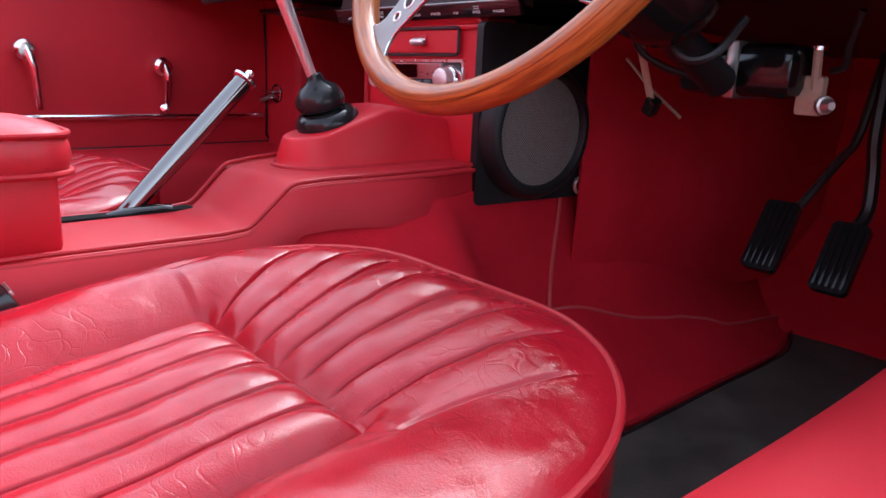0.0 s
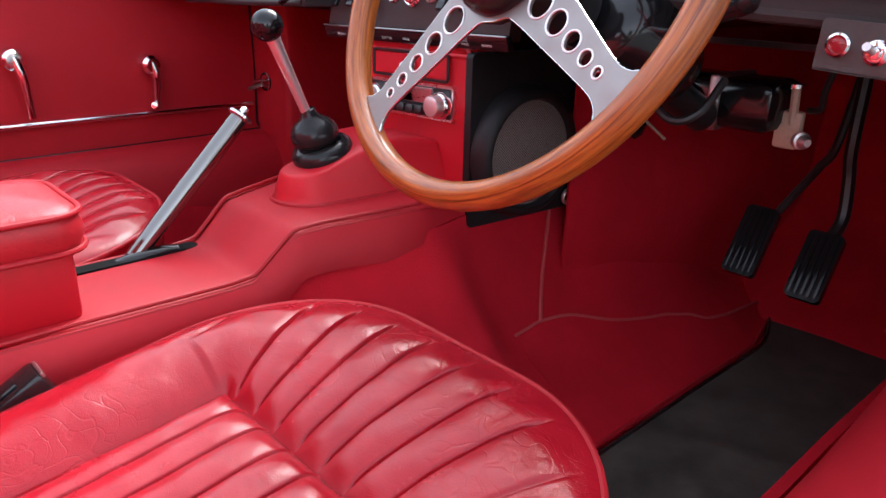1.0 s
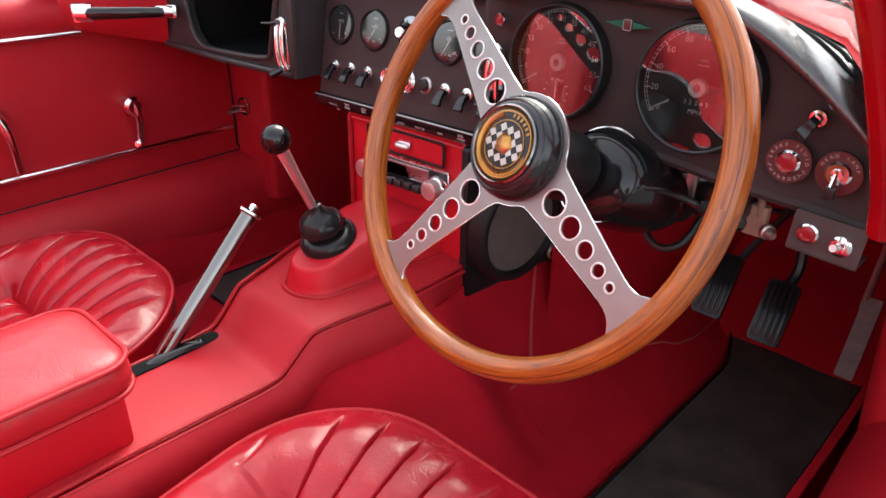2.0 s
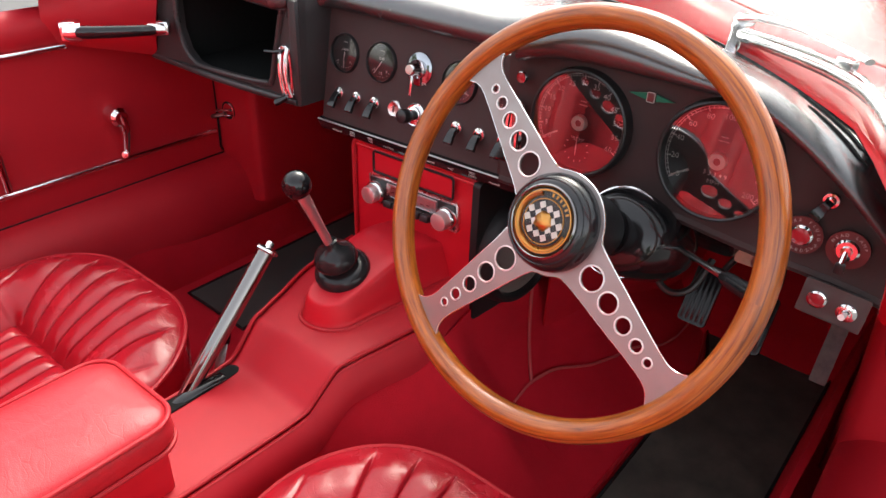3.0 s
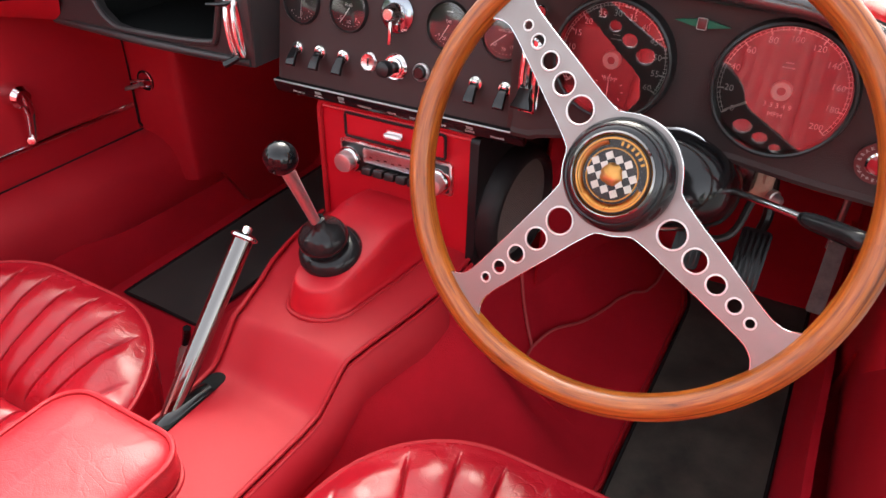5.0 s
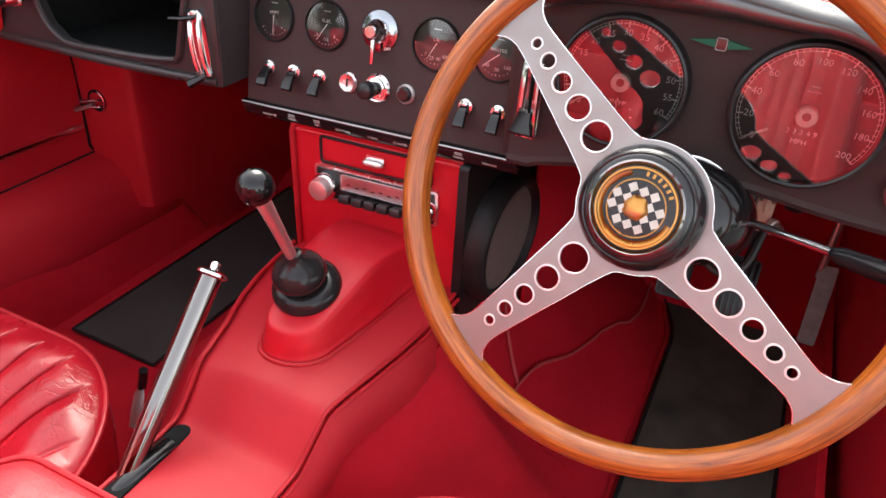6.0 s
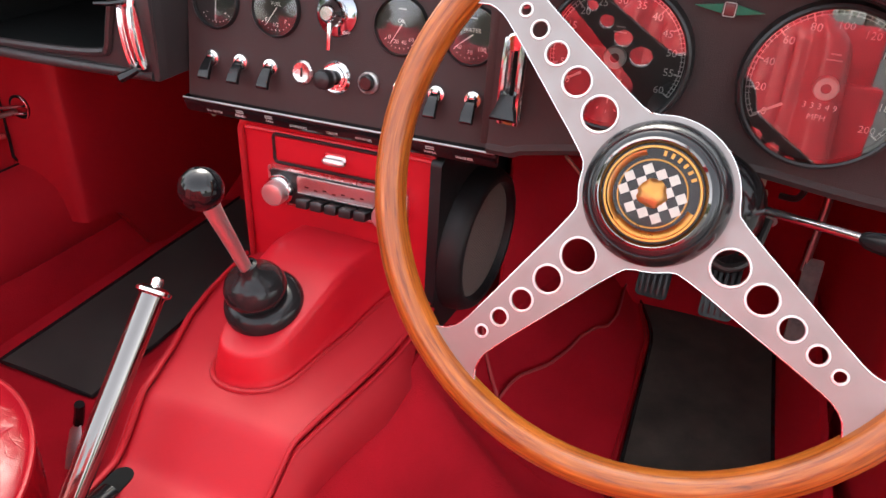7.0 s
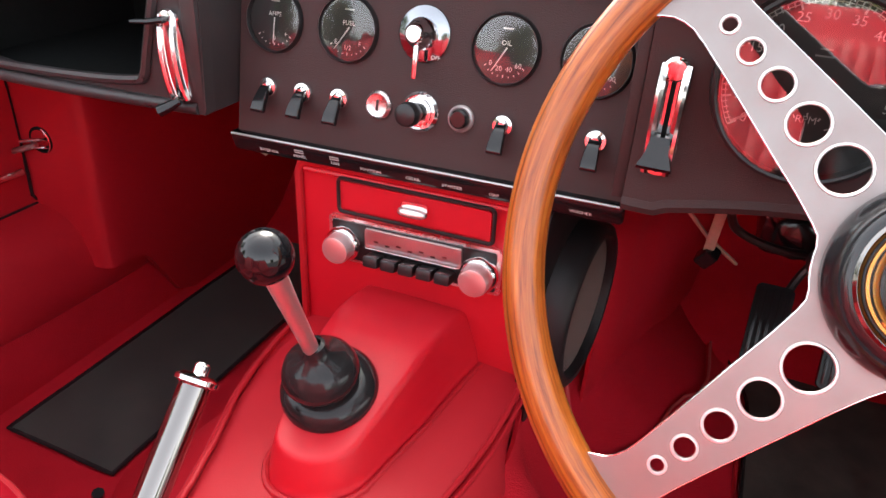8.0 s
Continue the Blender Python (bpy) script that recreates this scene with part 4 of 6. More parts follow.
# black side panels with loudspeakers
part("side_panel", box(bmesh.new(), (-0.112, 0.02, 0.42), (-0.104, 0.20, 0.60), 0.002), BRIGHTVINYL, con)
for side in (1,):
    ang = 5
    sp = thing("loudspeaker", "black console side panel with a round grey-brown mesh loudspeaker", "loudspeaker", (side * 0.14, 0.1, 0.4), "loudspeakers")
    base = Matrix.Translation((side * 0.1225, 0.004, 0.506)) @ pose(0, 0, 0, 0, 0, -side * ang) @ Matrix(((0, 0, side), (1, 0, 0), (0, 1, 0))).to_4x4()
    part("panel", plate(bmesh.new(), rounded(0.184, 0.216, 0.008, 4, 0.092, 0.0), 0.012, base), SPEAKERBLACK, sp)
    cm = base @ Matrix.Translation((0.087, -0.018, 0))
    part("surround", lathe(bmesh.new(), [(0.0670, 0.013), (0.0680, 0.020), (0.0705, 0.0240), (0.075, 0.0245), (0.0800, 0.0215), (0.0845, 0.012), (0.0865, 0.0)], cm, 48), SPEAKERBLACK, sp)
    part("grille", lathe(bmesh.new(), [(0.0675, 0.0155), (0.05, 0.0175), (0.03, 0.0185), (0, 0.019)], cm, 48), MESHCLOTH, sp, "grey-brown perforated mesh")
    b = bmesh.new()
    for x, y in ((0.176, -0.092), (0.176, 0.098)):
        lathe(b, [(0, 0.005), (0.004, 0.004), (0.006, 0.001), (0.007, 0)], base @ Matrix.Translation((x, y, 0)), 12)
        part("screw", b, CHROME, sp)
        b = bmesh.new()
    b.free()
    hook = [base @ Matrix.Translation((0.176, -0.092, 0.006)) @ Vector((0.010 * math.cos(radians(a)), 0.010 * math.sin(radians(a)), 0)) for a in range(60, 301, 20)]
    part("clip", tube(bmesh.new(), hook, 0.0026, 8), KNOBFACE, sp, "chrome clip")

# ---- car radio ----
radio = thing("car_radio", "chrome faced car radio with two knobs and five push buttons", "car radio", (0.002, 0.0, 0.525))
rm = pose(0.0025, 0.0085, 0.5455, 0, -1.6, 0.5) @ facing((0, 0, 0), 1)
part("faceplate", plate(bmesh.new(), rounded(0.166, 0.044, 0.003, 3), 0.02, rm), DIALPLATE, radio)
part("inner_frame", plate(bmesh.new(), rounded(0.158, 0.037, 0.002, 3), 0.003, rm @ Matrix.Translation((0, 0, 0.0012))), SATIN, radio)
DT = rm @ Matrix.Translation((0.002, 0.0075, 0.004)) @ pose(0, 0, 0, 3)
part("dial", plate(bmesh.new(), rounded(0.092, 0.019, 0.001, 2), 0.003, DT), PALEDIAL, radio, "mirrored tuning dial")
part("dial_glass", plate(bmesh.new(), rounded(0.090, 0.017, 0.001, 2), 0.001, DT @ Matrix.Translation((0, 0, 0.0030))), COVER, radio)
for i in range(7):
    part("dial_mark", box(bmesh.new(), (-0.0022, -0.0008, 0), (0.0022, 0.0008, 0.0004), 0, DT @ Matrix.Translation((-0.035 + 0.011 * i, -0.0015 - 0.002 * (i % 2), 0.0002))), REDDISC, radio)
for i in range(5):
    part("push_button", box(bmesh.new(), (-0.0072, -0.0058, 0), (0.0072, 0.0045, 0.016), 0.0018, rm @ Matrix.Translation((-0.033 + 0.0172 * i, -0.011, 0.002)) @ pose(0, 0, 0, -12)), SATIN, radio)
for x in (-0.0655, 0.0655):
    km = rm @ Matrix.Translation((x, -0.002, 0.001))
    knob = part("knob", lathe(bmesh.new(), [(0.0135, 0.006), (0.0135, 0.019), (0.0125, 0.0215), (0.010, 0.0222), (0, 0.0222)], km, 32), KNOBFACE, radio, "satin silver knob")
    part("knob_ring", lathe(bmesh.new(), [(0.0165, 0.0), (0.0172, 0.003), (0.0165, 0.008), (0.0145, 0.010), (0.0136, 0.010)], km, 32), CHROME, knob)


# ---- dashboard ----
dash = thing("dashboard", "dark brown-black leatherette dashboard with a padded black top roll", "dashboard", (0, 0.05, 0.63))
CP = pose(0.001, 0.0138, 0.6745, 0, -1.18, 0.7) @ facing((0, 0, 0), 11.3)          # frame of the centre panel, on the switch row
LOW = [(-0.56, 0.648), (-0.19, 0.652), (-0.175, 0.628), (0.175, 0.630), (0.18, 0.655), (0.26, 0.672), (0.38, 0.684), (0.46, 0.676), (0.56, 0.672), (0.60, 0.665)]


def lip_y(x):
    return lerp(lerp(-0.030, 0.036, step(-0.205, -0.165, x)), -0.038, step(0.168, 0.200, x))


def lip_z(x):
    z = lerp(0.792, 0.826, step(0.10, 0.28, x)) + 0.006 * step(-0.2, -0.4, x)
    return z - 1.47 * max(0.0, x - 0.42) ** 1.5


# centre panel, a flat plate with rounded lower corners
outline = [(-0.172, -0.046), (0.172, -0.046), (0.172, 0.125), (-0.172, 0.125)]
part("centre_panel", plate(bmesh.new(), outline, 0.02, CP), DASH, dash)
STRIP = pose(0.001, 0.005, 0.6240, 0, -1.18, 0.7) @ facing((0, 0, 0), -18)
strip = part("label_strip", box(bmesh.new(), (-0.176, -0.0090, -0.006), (0.176, 0.0090, 0.004), 0.003, STRIP), GLOSS, dash, "glossy black strip with white switch labels")
LM = STRIP @ Matrix.Translation((0, 0, 0.0042))
for x, text in ((-0.137, "INTERIOR"), (-0.105, "PANEL"), (-0.070, "FAN"), (-0.036, "IGNITION"), (0.003, "CIGAR"), (0.038, "STARTER"), (0.074, "MAP"), (0.109, "WIPER"), (0.144, "WASHER")):
    part("label", words(text, 0.0044, LM @ Matrix.Translation((x, -0.0022, 0))), WHITE, strip, "", 0)
for x in (-0.105, -0.070, 0.109):
    for k in range(2):
        part("small_label", box(bmesh.new(), (-0.0045, -0.0006, 0), (0.0045, 0.0006, 0.0003), 0, LM @ Matrix.Translation((x, 0.0018 + 0.0024 * k, 0))), GREY, strip, "", 0)
part("strip_edge", tube(bmesh.new(), [LM @ Vector((-0.174, 0.0092, -0.001)), LM @ Vector((0.174, 0.0092, -0.001))], 0.0012, 6), STEEL, strip)

# driver's panel: set forward of the centre panel, its lower edge a shallow curve
def drv(u, v):
    x = lerp(0.178, 0.604, u)
    z0 = sum(along(LOW, x + k) for k in (-0.02, -0.01, 0, 0.01, 0.02)) / 5
    if x < 0.2:
        z0 = 0.657
    return (x, -0.033 - 0.006 * step(0.70, 0.64, lerp(z0, lip_z(x), v)), lerp(z0, lip_z(x) + 0.004, v))
part("driver_panel", sheet(bmesh.new(), drv, 60, 10, 0.012), DASH, dash)
part("driver_panel_edge", tube(bmesh.new(), [Vector(drv(i / 60, 0)) + Vector((0, 0.005, 0)) for i in range(61)], 0.0065, 8), DASH, dash)
part("panel_return", box(bmesh.new(), (0.1695, -0.0295, 0.657), (0.1775, 0.04, 0.80), 0.001), DASH, dash)

# passenger's panel with the open glove compartment
PM = facing((0, -0.030, 0.73), 3)
outer = [(-0.560, -0.082), (-0.172, -0.074), (-0.172, 0.075), (-0.540, 0.075)]
hole = [(-0.452, 0.066), (-0.464, 0.02), (-0.462, -0.020), (-0.448, -0.050), (-0.425, -0.066), (-0.40, -0.069), (-0.30, -0.064), (-0.245, -0.058), (-0.234, -0.052), (-0.228, -0.03), (-0.215, 0.02), (-0.206, 0.060), (-0.214, 0.066)]
part("passenger_panel", plate(bmesh.new(), outer, 0.012, PM, [hole]), PAD, dash)
part("glovebox_edge", tube(bmesh.new(), smooth_line([PM @ Vector((x, y, 0.001)) for x, y in hole], 4, True), 0.0045, 8, True), PAD, dash)
b = box(bmesh.new(), (-0.47, -0.024, 0.655), (-0.205, 0.20, 0.80))
b.faces.ensure_lookup_table()
bmesh.ops.delete(b, geom=[f for f in b.faces if f.normal.y < -0.9], context="FACES")
part("glovebox_lining", b, FELT, dash, "black flocked glove compartment lining", 0)
part("passenger_panel_edge", tube(bmesh.new(), smooth_line([(-0.556, -0.030, 0.648), (-0.46, -0.036, 0.651), (-0.36, -0.038, 0.652), (-0.25, -0.036, 0.655), (-0.18, -0.032, 0.657)], 5), 0.0055, 10), PAD, dash)
part("panel_return", box(bmesh.new(), (-0.188, -0.034, 0.652), (-0.173, 0.05, 0.80), 0.002), PAD, dash)

# padded top: lip, roll, and the slope to the wrapped base of the screen
def screen_base(x):
    a = min(abs(x), 0.62)
    return Vector((x, 0.302 - 1.1 * a * a - 5.0 * max(0.0, a - 0.5) ** 2, 0.802 - 0.02 * a * a - 0.30 * max(0.0, a - 0.52)))


def pad(u, v):
    x = lerp(-0.60, 0.605, u)
    y0, z0 = lip_y(x), lip_z(x)
    _, yb, zb = screen_base(x)
    yb -= 0.006
    end = step(0.28, 0.43, abs(x))                  # towards the pillars the roll thins to a lip
    crest = Vector((lerp(y0 + 0.030, y0 + 0.002, end), z0 + lerp(0.0340, 0.0105, end)))
    front = Vector((y0 - 0.022, z0 + lerp(0.005, -0.002, end)))
    back = Vector((max(yb, crest.x + 0.02), zb))
    if v < 0.2:
        a, k, c, t = Vector((y0 + 0.012, z0 - 0.010)), Vector((front.x + 0.001, z0 - 0.012)), front, v / 0.2
    elif v < 0.65:
        a, k, c, t = front, Vector((front.x - 0.001, lerp(front.y, crest.y, 0.92))), crest, (v - 0.2) / 0.45
    else:
        a, k, c, t = crest, crest.lerp(back, 0.45) + Vector((0, 0.04 * abs(crest.y - back.y))), back, (v - 0.65) / 0.35
    q = a * (1 - t) ** 2 + k * 2 * t * (1 - t) + c * t * t
    return (x, q.x, q.y)
part("top_pad", sheet(bmesh.new(), pad, 110, 40, -0.008), PADTOP, dash, "padded black vinyl top roll")
for u0, u1, v0, v1 in ((0.872, 0.940, 0.95, 0.91), (0.890, 0.944, 0.83, 0.77)):
    ln = [Vector(pad(lerp(u0, u1, k / 14), lerp(v0, v1, k / 14))) + Vector((0, 0, 0.0006)) for k in range(15)]
    part("demister_slot", tube(bmesh.new(), ln, [0.0008 + 0.0016 * math.sin(k / 14 * math.pi) ** 0.5 for k in range(15)], 8, flat=0.6), FELT, dash, "dark demister slot")


# ---- instruments ----
def needle(parent, m, length, angle, width, mat=WHITE, hub=0.004):
    a = radians(90 - angle)
    rot = pose(0, 0, 0, 0, 0, math.degrees(a) - 90)
    b = plate(bmesh.new(), [(-width, -0.006), (width, -0.006), (width * 0.5, length), (-width * 0.5, length)], 0.0006, m @ Matrix.Translation((0, 0, 0.0035)) @ rot)
    nd = part("needle", b, mat, parent, "", 0)
    part("needle_hub", lathe(bmesh.new(), [(hub, 0.0), (hub, 0.0045), (hub * 0.6, 0.0055), (0, 0.0055)], m, 18), CREAM if hub > 0.004 else SATIN, nd)


def bezel_and_glass(ob, m, r, ring, proud=0.006, pane=GLASS):
    part("bezel", lathe(bmesh.new(), [(r * 0.93, 0.0005), (r * 0.94, proud - 0.001), (r * 0.965, proud), (r, proud - 0.001), (r * 1.03, 0.001), (r * 1.03, -0.002)], m, 56), ring, ob)
    g = part("glass", lathe(bmesh.new(), [(r * 0.935, proud - 0.002), (r * 0.6, proud - 0.0014), (0, proud - 0.0011)], m, 48), pane, ob, "clear gauge glass", 40, Vector((0, -1, 0)))
    g.visible_shadow = False


def ticks(ob, m, r, a0, a1, count, major):
    """Scale marks; angles clockwise from the top."""
    for i in range(count + 1):
        big = i % major == 0
        a = radians(90 - lerp(a0, a1, i / count))
        ln, w = (0.0052, 0.0006) if big else (0.003, 0.0003)
        b = box(bmesh.new(), (-ln, -w, 0), (0, w, 0.0003), 0, m @ pose(0, 0, 0, 0, 0, math.degrees(a)) @ Matrix.Translation((r, 0, 0.0008)))
        part("scale_mark", b, WHITE, ob, "", 0)


def big_gauge(name, label, c, r, numbers, a0, a1, unit, needle_at, sub):
    m = facing(c, 4)
    ob = thing(name, label, "gauge", tuple(m @ Vector((0, 0, 0))), "large instruments")
    face = part("dial", lathe(bmesh.new(), [(r, 0.0), (r * 0.88, 0.0002), (0, 0.0004)], m, 56), DIAL, ob, "black dial with white figures")
    count = len(numbers)
    ticks(face, m, r * 0.90, a0, a1, (count - 1) * 5, 5)
    arc = [m @ Vector((r * 0.905 * math.sin(radians(lerp(a0, a1, i / 60))), r * 0.905 * math.cos(radians(lerp(a0, a1, i / 60))), 0.0008)) for i in range(61)]
    part("scale_line", tube(bmesh.new(), arc, 0.0003, 4), WHITE, face, "", 0)
    arc = [m @ Vector((r * 0.865 * math.sin(radians(lerp(a0, a1, i / 60))), r * 0.865 * math.cos(radians(lerp(a0, a1, i / 60))), 0.0008)) for i in range(61)]
    part("scale_line", tube(bmesh.new(), arc, 0.0003, 4), WHITE, face, "", 0)
    for i, text in enumerate(numbers):
        a = radians(lerp(a0, a1, i / (count - 1)))
        part("numeral", words(text, 0.0080 if len(text) < 3 else 0.0074, m @ Matrix.Translation((r * 0.735 * math.sin(a), r * 0.735 * math.cos(a), 0.0006))), WHITE, face, "", 0)
    part("unit", words(unit, 0.0062, m @ Matrix.Translation((0, -r * (0.33 if sub == "clock" else 0.38), 0.0006))), WHITE, face, "", 0)
    for w, y in ((0.06, 0.40), (0.09, 0.33)):
        part("maker_mark", box(bmesh.new(), (-r * w, -0.0005, 0), (r * w, 0.0005, 0.0003), 0, m @ Matrix.Translation((0, r * y, 0.0008))), GREY, face, "", 0)
    part("boss", lathe(bmesh.new(), [(0.0086, 0.001), (0.0084, 0.005), (0.0076, 0.0062), (0.0036, 0.0062), (0.0034, 0.0050), (0.0030, 0.0050)], m, 28), CREAM, face, "cream needle boss")
    part("pivot", lathe(bmesh.new(), [(0.0034, 0.001), (0.0034, 0.0052), (0, 0.0054)], m, 18), REDDISC, face, "dark red pivot")
    rot = pose(0, 0, 0, 0, 0, -needle_at)
    part("needle", plate(bmesh.new(), [(-0.0011, r * 0.50), (0.0011, r * 0.50), (0.0006, r * 0.86), (-0.0006, r * 0.86)], 0.0006, m @ Matrix.Translation((0, 0, 0.0042)) @ rot), CREAM, face, "cream needle", 0)
    if sub == "clock":
        cm = m @ Matrix.Translation((0, -r * 0.52, 0.0004))
        for i in range(12):
            part("clock_mark", box(bmesh.new(), (-0.0004, 0, 0), (0.0004, 0.0022, 0.0003), 0, cm @ pose(0, 0, 0, 0, 0, 30 * i) @ Matrix.Translation((0, 0.0125, 0.0003))), WHITE, face, "", 0)
        for ln, an in ((0.010, 2), (0.007, -178)):
            part("clock_hand", plate(bmesh.new(), [(-0.0007, 0), (0.0007, 0), (0.0003, ln), (-0.0003, ln)], 0.0004, cm @ Matrix.Translation((0, 0, 0.0016)) @ pose(0, 0, 0, 0, 0, an)), WHITE, face, "", 0)
    else:
        part("counter_window", box(bmesh.new(), (-0.0135, -0.0036, 0), (0.0135, 0.0036, 0.0006), 0, m @ Matrix.Translation((0, -r * 0.24, 0.0004))), SATIN, face, "", 0)
        for i, ch in enumerate("33349"):
            part("counter_digit", words(ch, 0.0062, m @ Matrix.Translation((0.0050 * (i - 2), -r * 0.24, 0.0011))), WHITE, face, "", 0)
    bezel_and_glass(ob, m, r, SATIN, 0.011)
    return ob


big_gauge("tachometer", "large black rev counter with white figures behind glass", (0.2735, -0.0370, 0.7520), 0.0555, ["0", "5", "10", "15", "20", "25", "30", "35", "40", "45", "50", "55", "60"], -124, 118, "RPM", -122, "clock")
big_gauge("speedometer", "large black speedometer with white figures behind glass", (0.4200, -0.0370, 0.7542), 0.0570, ["0", "20", "40", "60", "80", "100", "120", "140", "160", "180", "200"], -124, 126, "MPH", -122, "odometer")


def small_gauge(x, text, numbers, at, lean):
    m = CP @ Matrix.Translation((x, 0.056, 0))
    r = 0.0265
    ob = thing("small_gauge", f"small round black {text.lower()} gauge with chrome-black bezel", "gauge", tuple(m.translation), "small gauges")
    face = part("dial", lathe(bmesh.new(), [(r, 0.0), (0, 0.0003)], m, 40), DIAL, ob, "black dial with white figures")
    for k in range(9):
        a = radians(90 + 50 - 100 * k / 8 + 180)
        part("scale_mark", box(bmesh.new(), (-0.0022 if k % 4 == 0 else -0.0012, -0.0003, 0), (0, 0.0003, 0.0003), 0, m @ pose(0, 0, 0, 0, 0, math.degrees(a)) @ Matrix.Translation((r * 0.78, 0, 0.0006))), WHITE, face, "", 0)
    for k, t in enumerate(numbers):
        a = radians(lerp(-42, 42, k / max(1, len(numbers) - 1)))
        part("numeral", words(t, 0.0055, m @ Matrix.Translation((r * 0.62 * math.sin(a), -r * 0.55 * math.cos(a), 0.0006))), WHITE, face, "", 0)
    part("legend", words(text, 0.0052, m @ Matrix.Translation((0, r * 0.18, 0.0006))), WHITE, face, "", 0)
    part("maker_mark", box(bmesh.new(), (-0.004, -0.0006, 0), (0.004, 0.0006, 0.0003), 0, m @ Matrix.Translation((0, r * 0.58, 0.0006))), GREY, face, "", 0)
    part("needle", plate(bmesh.new(), [(-0.0006, -0.002), (0.0006, -0.002), (0.0003, r * 0.72), (-0.0003, r * 0.72)], 0.0004, m @ Matrix.Translation((0, 0, 0.002)) @ pose(0, 0, 0, 0, 0, at)), WHITE, face, "", 0)
    bezel_and_glass(ob, m, r, SATIN, 0.005, SMALLGLASS)


small_gauge(-0.137, "AMPS", ["-", "0", "+"], 178, 0)
small_gauge(-0.067, "FUEL", ["E", "1/2", "F"], 145, 0)
small_gauge(0.067, "OIL", ["0", "20", "40", "60"], 150, 0)
small_gauge(0.136, "WATER", ["40", "70", "100"], 128, 0)

# light switch between the gauges: chrome boss, ring of legends and a lever
ls = thing("light_switch", "chrome rotary light switch with a pointed lever on a dark disc", "switch", tuple(CP @ Vector((0, 0.056, 0))))
lm = CP @ Matrix.Translation((0, 0.060, 0))
part("disc", lathe(bmesh.new(), [(0.0215, 0), (0.0215, 0.002), (0.020, 0.003), (0, 0.003)], lm, 40), DARKMETAL, ls, "polished dark legend disc")
part("boss", lathe(bmesh.new(), [(0.012, 0.002), (0.0125, 0.008), (0.009, 0.012), (0.0085, 0.020), (0.006, 0.023), (0, 0.023)], lm, 28), CHROME, ls)
part("lever", box(bmesh.new(), (-0.0022, -0.034, 0.012), (0.0022, -0.004, 0.016), 0.0012, lm), CHROME, ls)
part("legend", words("OFF", 0.0045, lm @ Matrix.Translation((0.012, -0.017, 0.0032))), WHITE, ls, "", 0)


# ---- switches ----
def toggle(m, down=True):
    ob = thing("toggle_switch", "black flat toggle switch with a chrome ring", "switch", (0, 0, 0), "toggle switches")
    part("ring", lathe(bmesh.new(), [(0.0088, 0), (0.0090, 0.002), (0.0078, 0.0038), (0.0052, 0.0042), (0.0046, 0.002)], None, 24), CHROME, ob, "chrome ring")
    part("collar", lathe(bmesh.new(), [(0.0047, 0.001), (0.0047, 0.0055), (0.003, 0.007), (0, 0.007)], None, 18), CHROME, ob)
    b = bmesh.new()
    rows = [(0.0042, 0.002, 0.0035, 0.0022), (0.0048, -0.004, 0.009, 0.0026), (0.0058, -0.012, 0.014, 0.0026), (0.0062, -0.019, 0.0165, 0.0028), (0.0062, -0.0205, 0.0165, 0.0022)]
    rings = []
    for w, y, z, h in rows:
        rings.append([b.verts.new(p) for p in ((-w, y - 0.3 * h, z - h), (w, y - 0.3 * h, z - h), (w, y + 0.3 * h, z + h), (-w, y + 0.3 * h, z + h))])
    for r0, r1 in zip(rings, rings[1:]):
        for i in range(4):
            j = (i + 1) % 4
            b.faces.new((r0[i], r0[j], r1[j], r1[i]))
    b.faces.new(rings[0])
    b.faces.new(list(reversed(rings[-1])))
    bmesh.ops.bevel(b, geom=b.edges[:], offset=0.0006, segments=1, affect="EDGES")
    part("lever", b, GLOSS, ob, "glossy black lever")
    ob.matrix_basis = m
    return ob


first = toggle(CP @ Matrix.Translation((-0.1410, 0, 0)))
for x in (-0.1062, -0.0712, 0.0725, 0.1085, 0.1448):
    copy_thing(first, CP @ Matrix.Translation((x, 0, 0)))
DP = facing((0.3454, -0.0400, 0.75), 2)
copy_thing(first, DP @ Matrix.Translation((0.176, 0.000, 0)) @ pose(0, 0, 0, 0, 0, -28) @ Matrix.Scale(0.85, 4))

lock = thing("ignition_lock", "round chrome ignition key lock", "lock", tuple(CP @ Vector((-0.036, 0, 0))))
km = CP @ Matrix.Translation((-0.0348, 0, 0))
part("barrel", lathe(bmesh.new(), [(0.0115, 0), (0.0115, 0.002), (0.0095, 0.004), (0.0085, 0.0035), (0, 0.0035)], km, 28), DIALPLATE, lock)
part("keyhole", box(bmesh.new(), (-0.0012, -0.0045, 0), (0.0012, 0.0045, 0.0005), 0.0003, km @ Matrix.Translation((0, 0, 0.0036))), SATIN, lock)

lighter = thing("cigar_lighter", "black knob cigar lighter in a stepped chrome socket", "cigar lighter", tuple(CP @ Vector((0.0025, 0, 0))))
km = CP @ Matrix.Translation((0.0025, 0, 0))
part("socket", lathe(bmesh.new(), [(0.0160, 0), (0.0162, 0.002), (0.014, 0.0045), (0.0125, 0.004), (0.0115, 0.007), (0.009, 0.008), (0.0065, 0.008)], km, 32), CHROME, lighter)
part("knob", lathe(bmesh.new(), [(0.0055, 0.006), (0.006, 0.014), (0.0092, 0.018), (0.0098, 0.026), (0.0085, 0.031), (0.005, 0.033), (0, 0.0325)], km, 28), SATIN, lighter, "black knob")

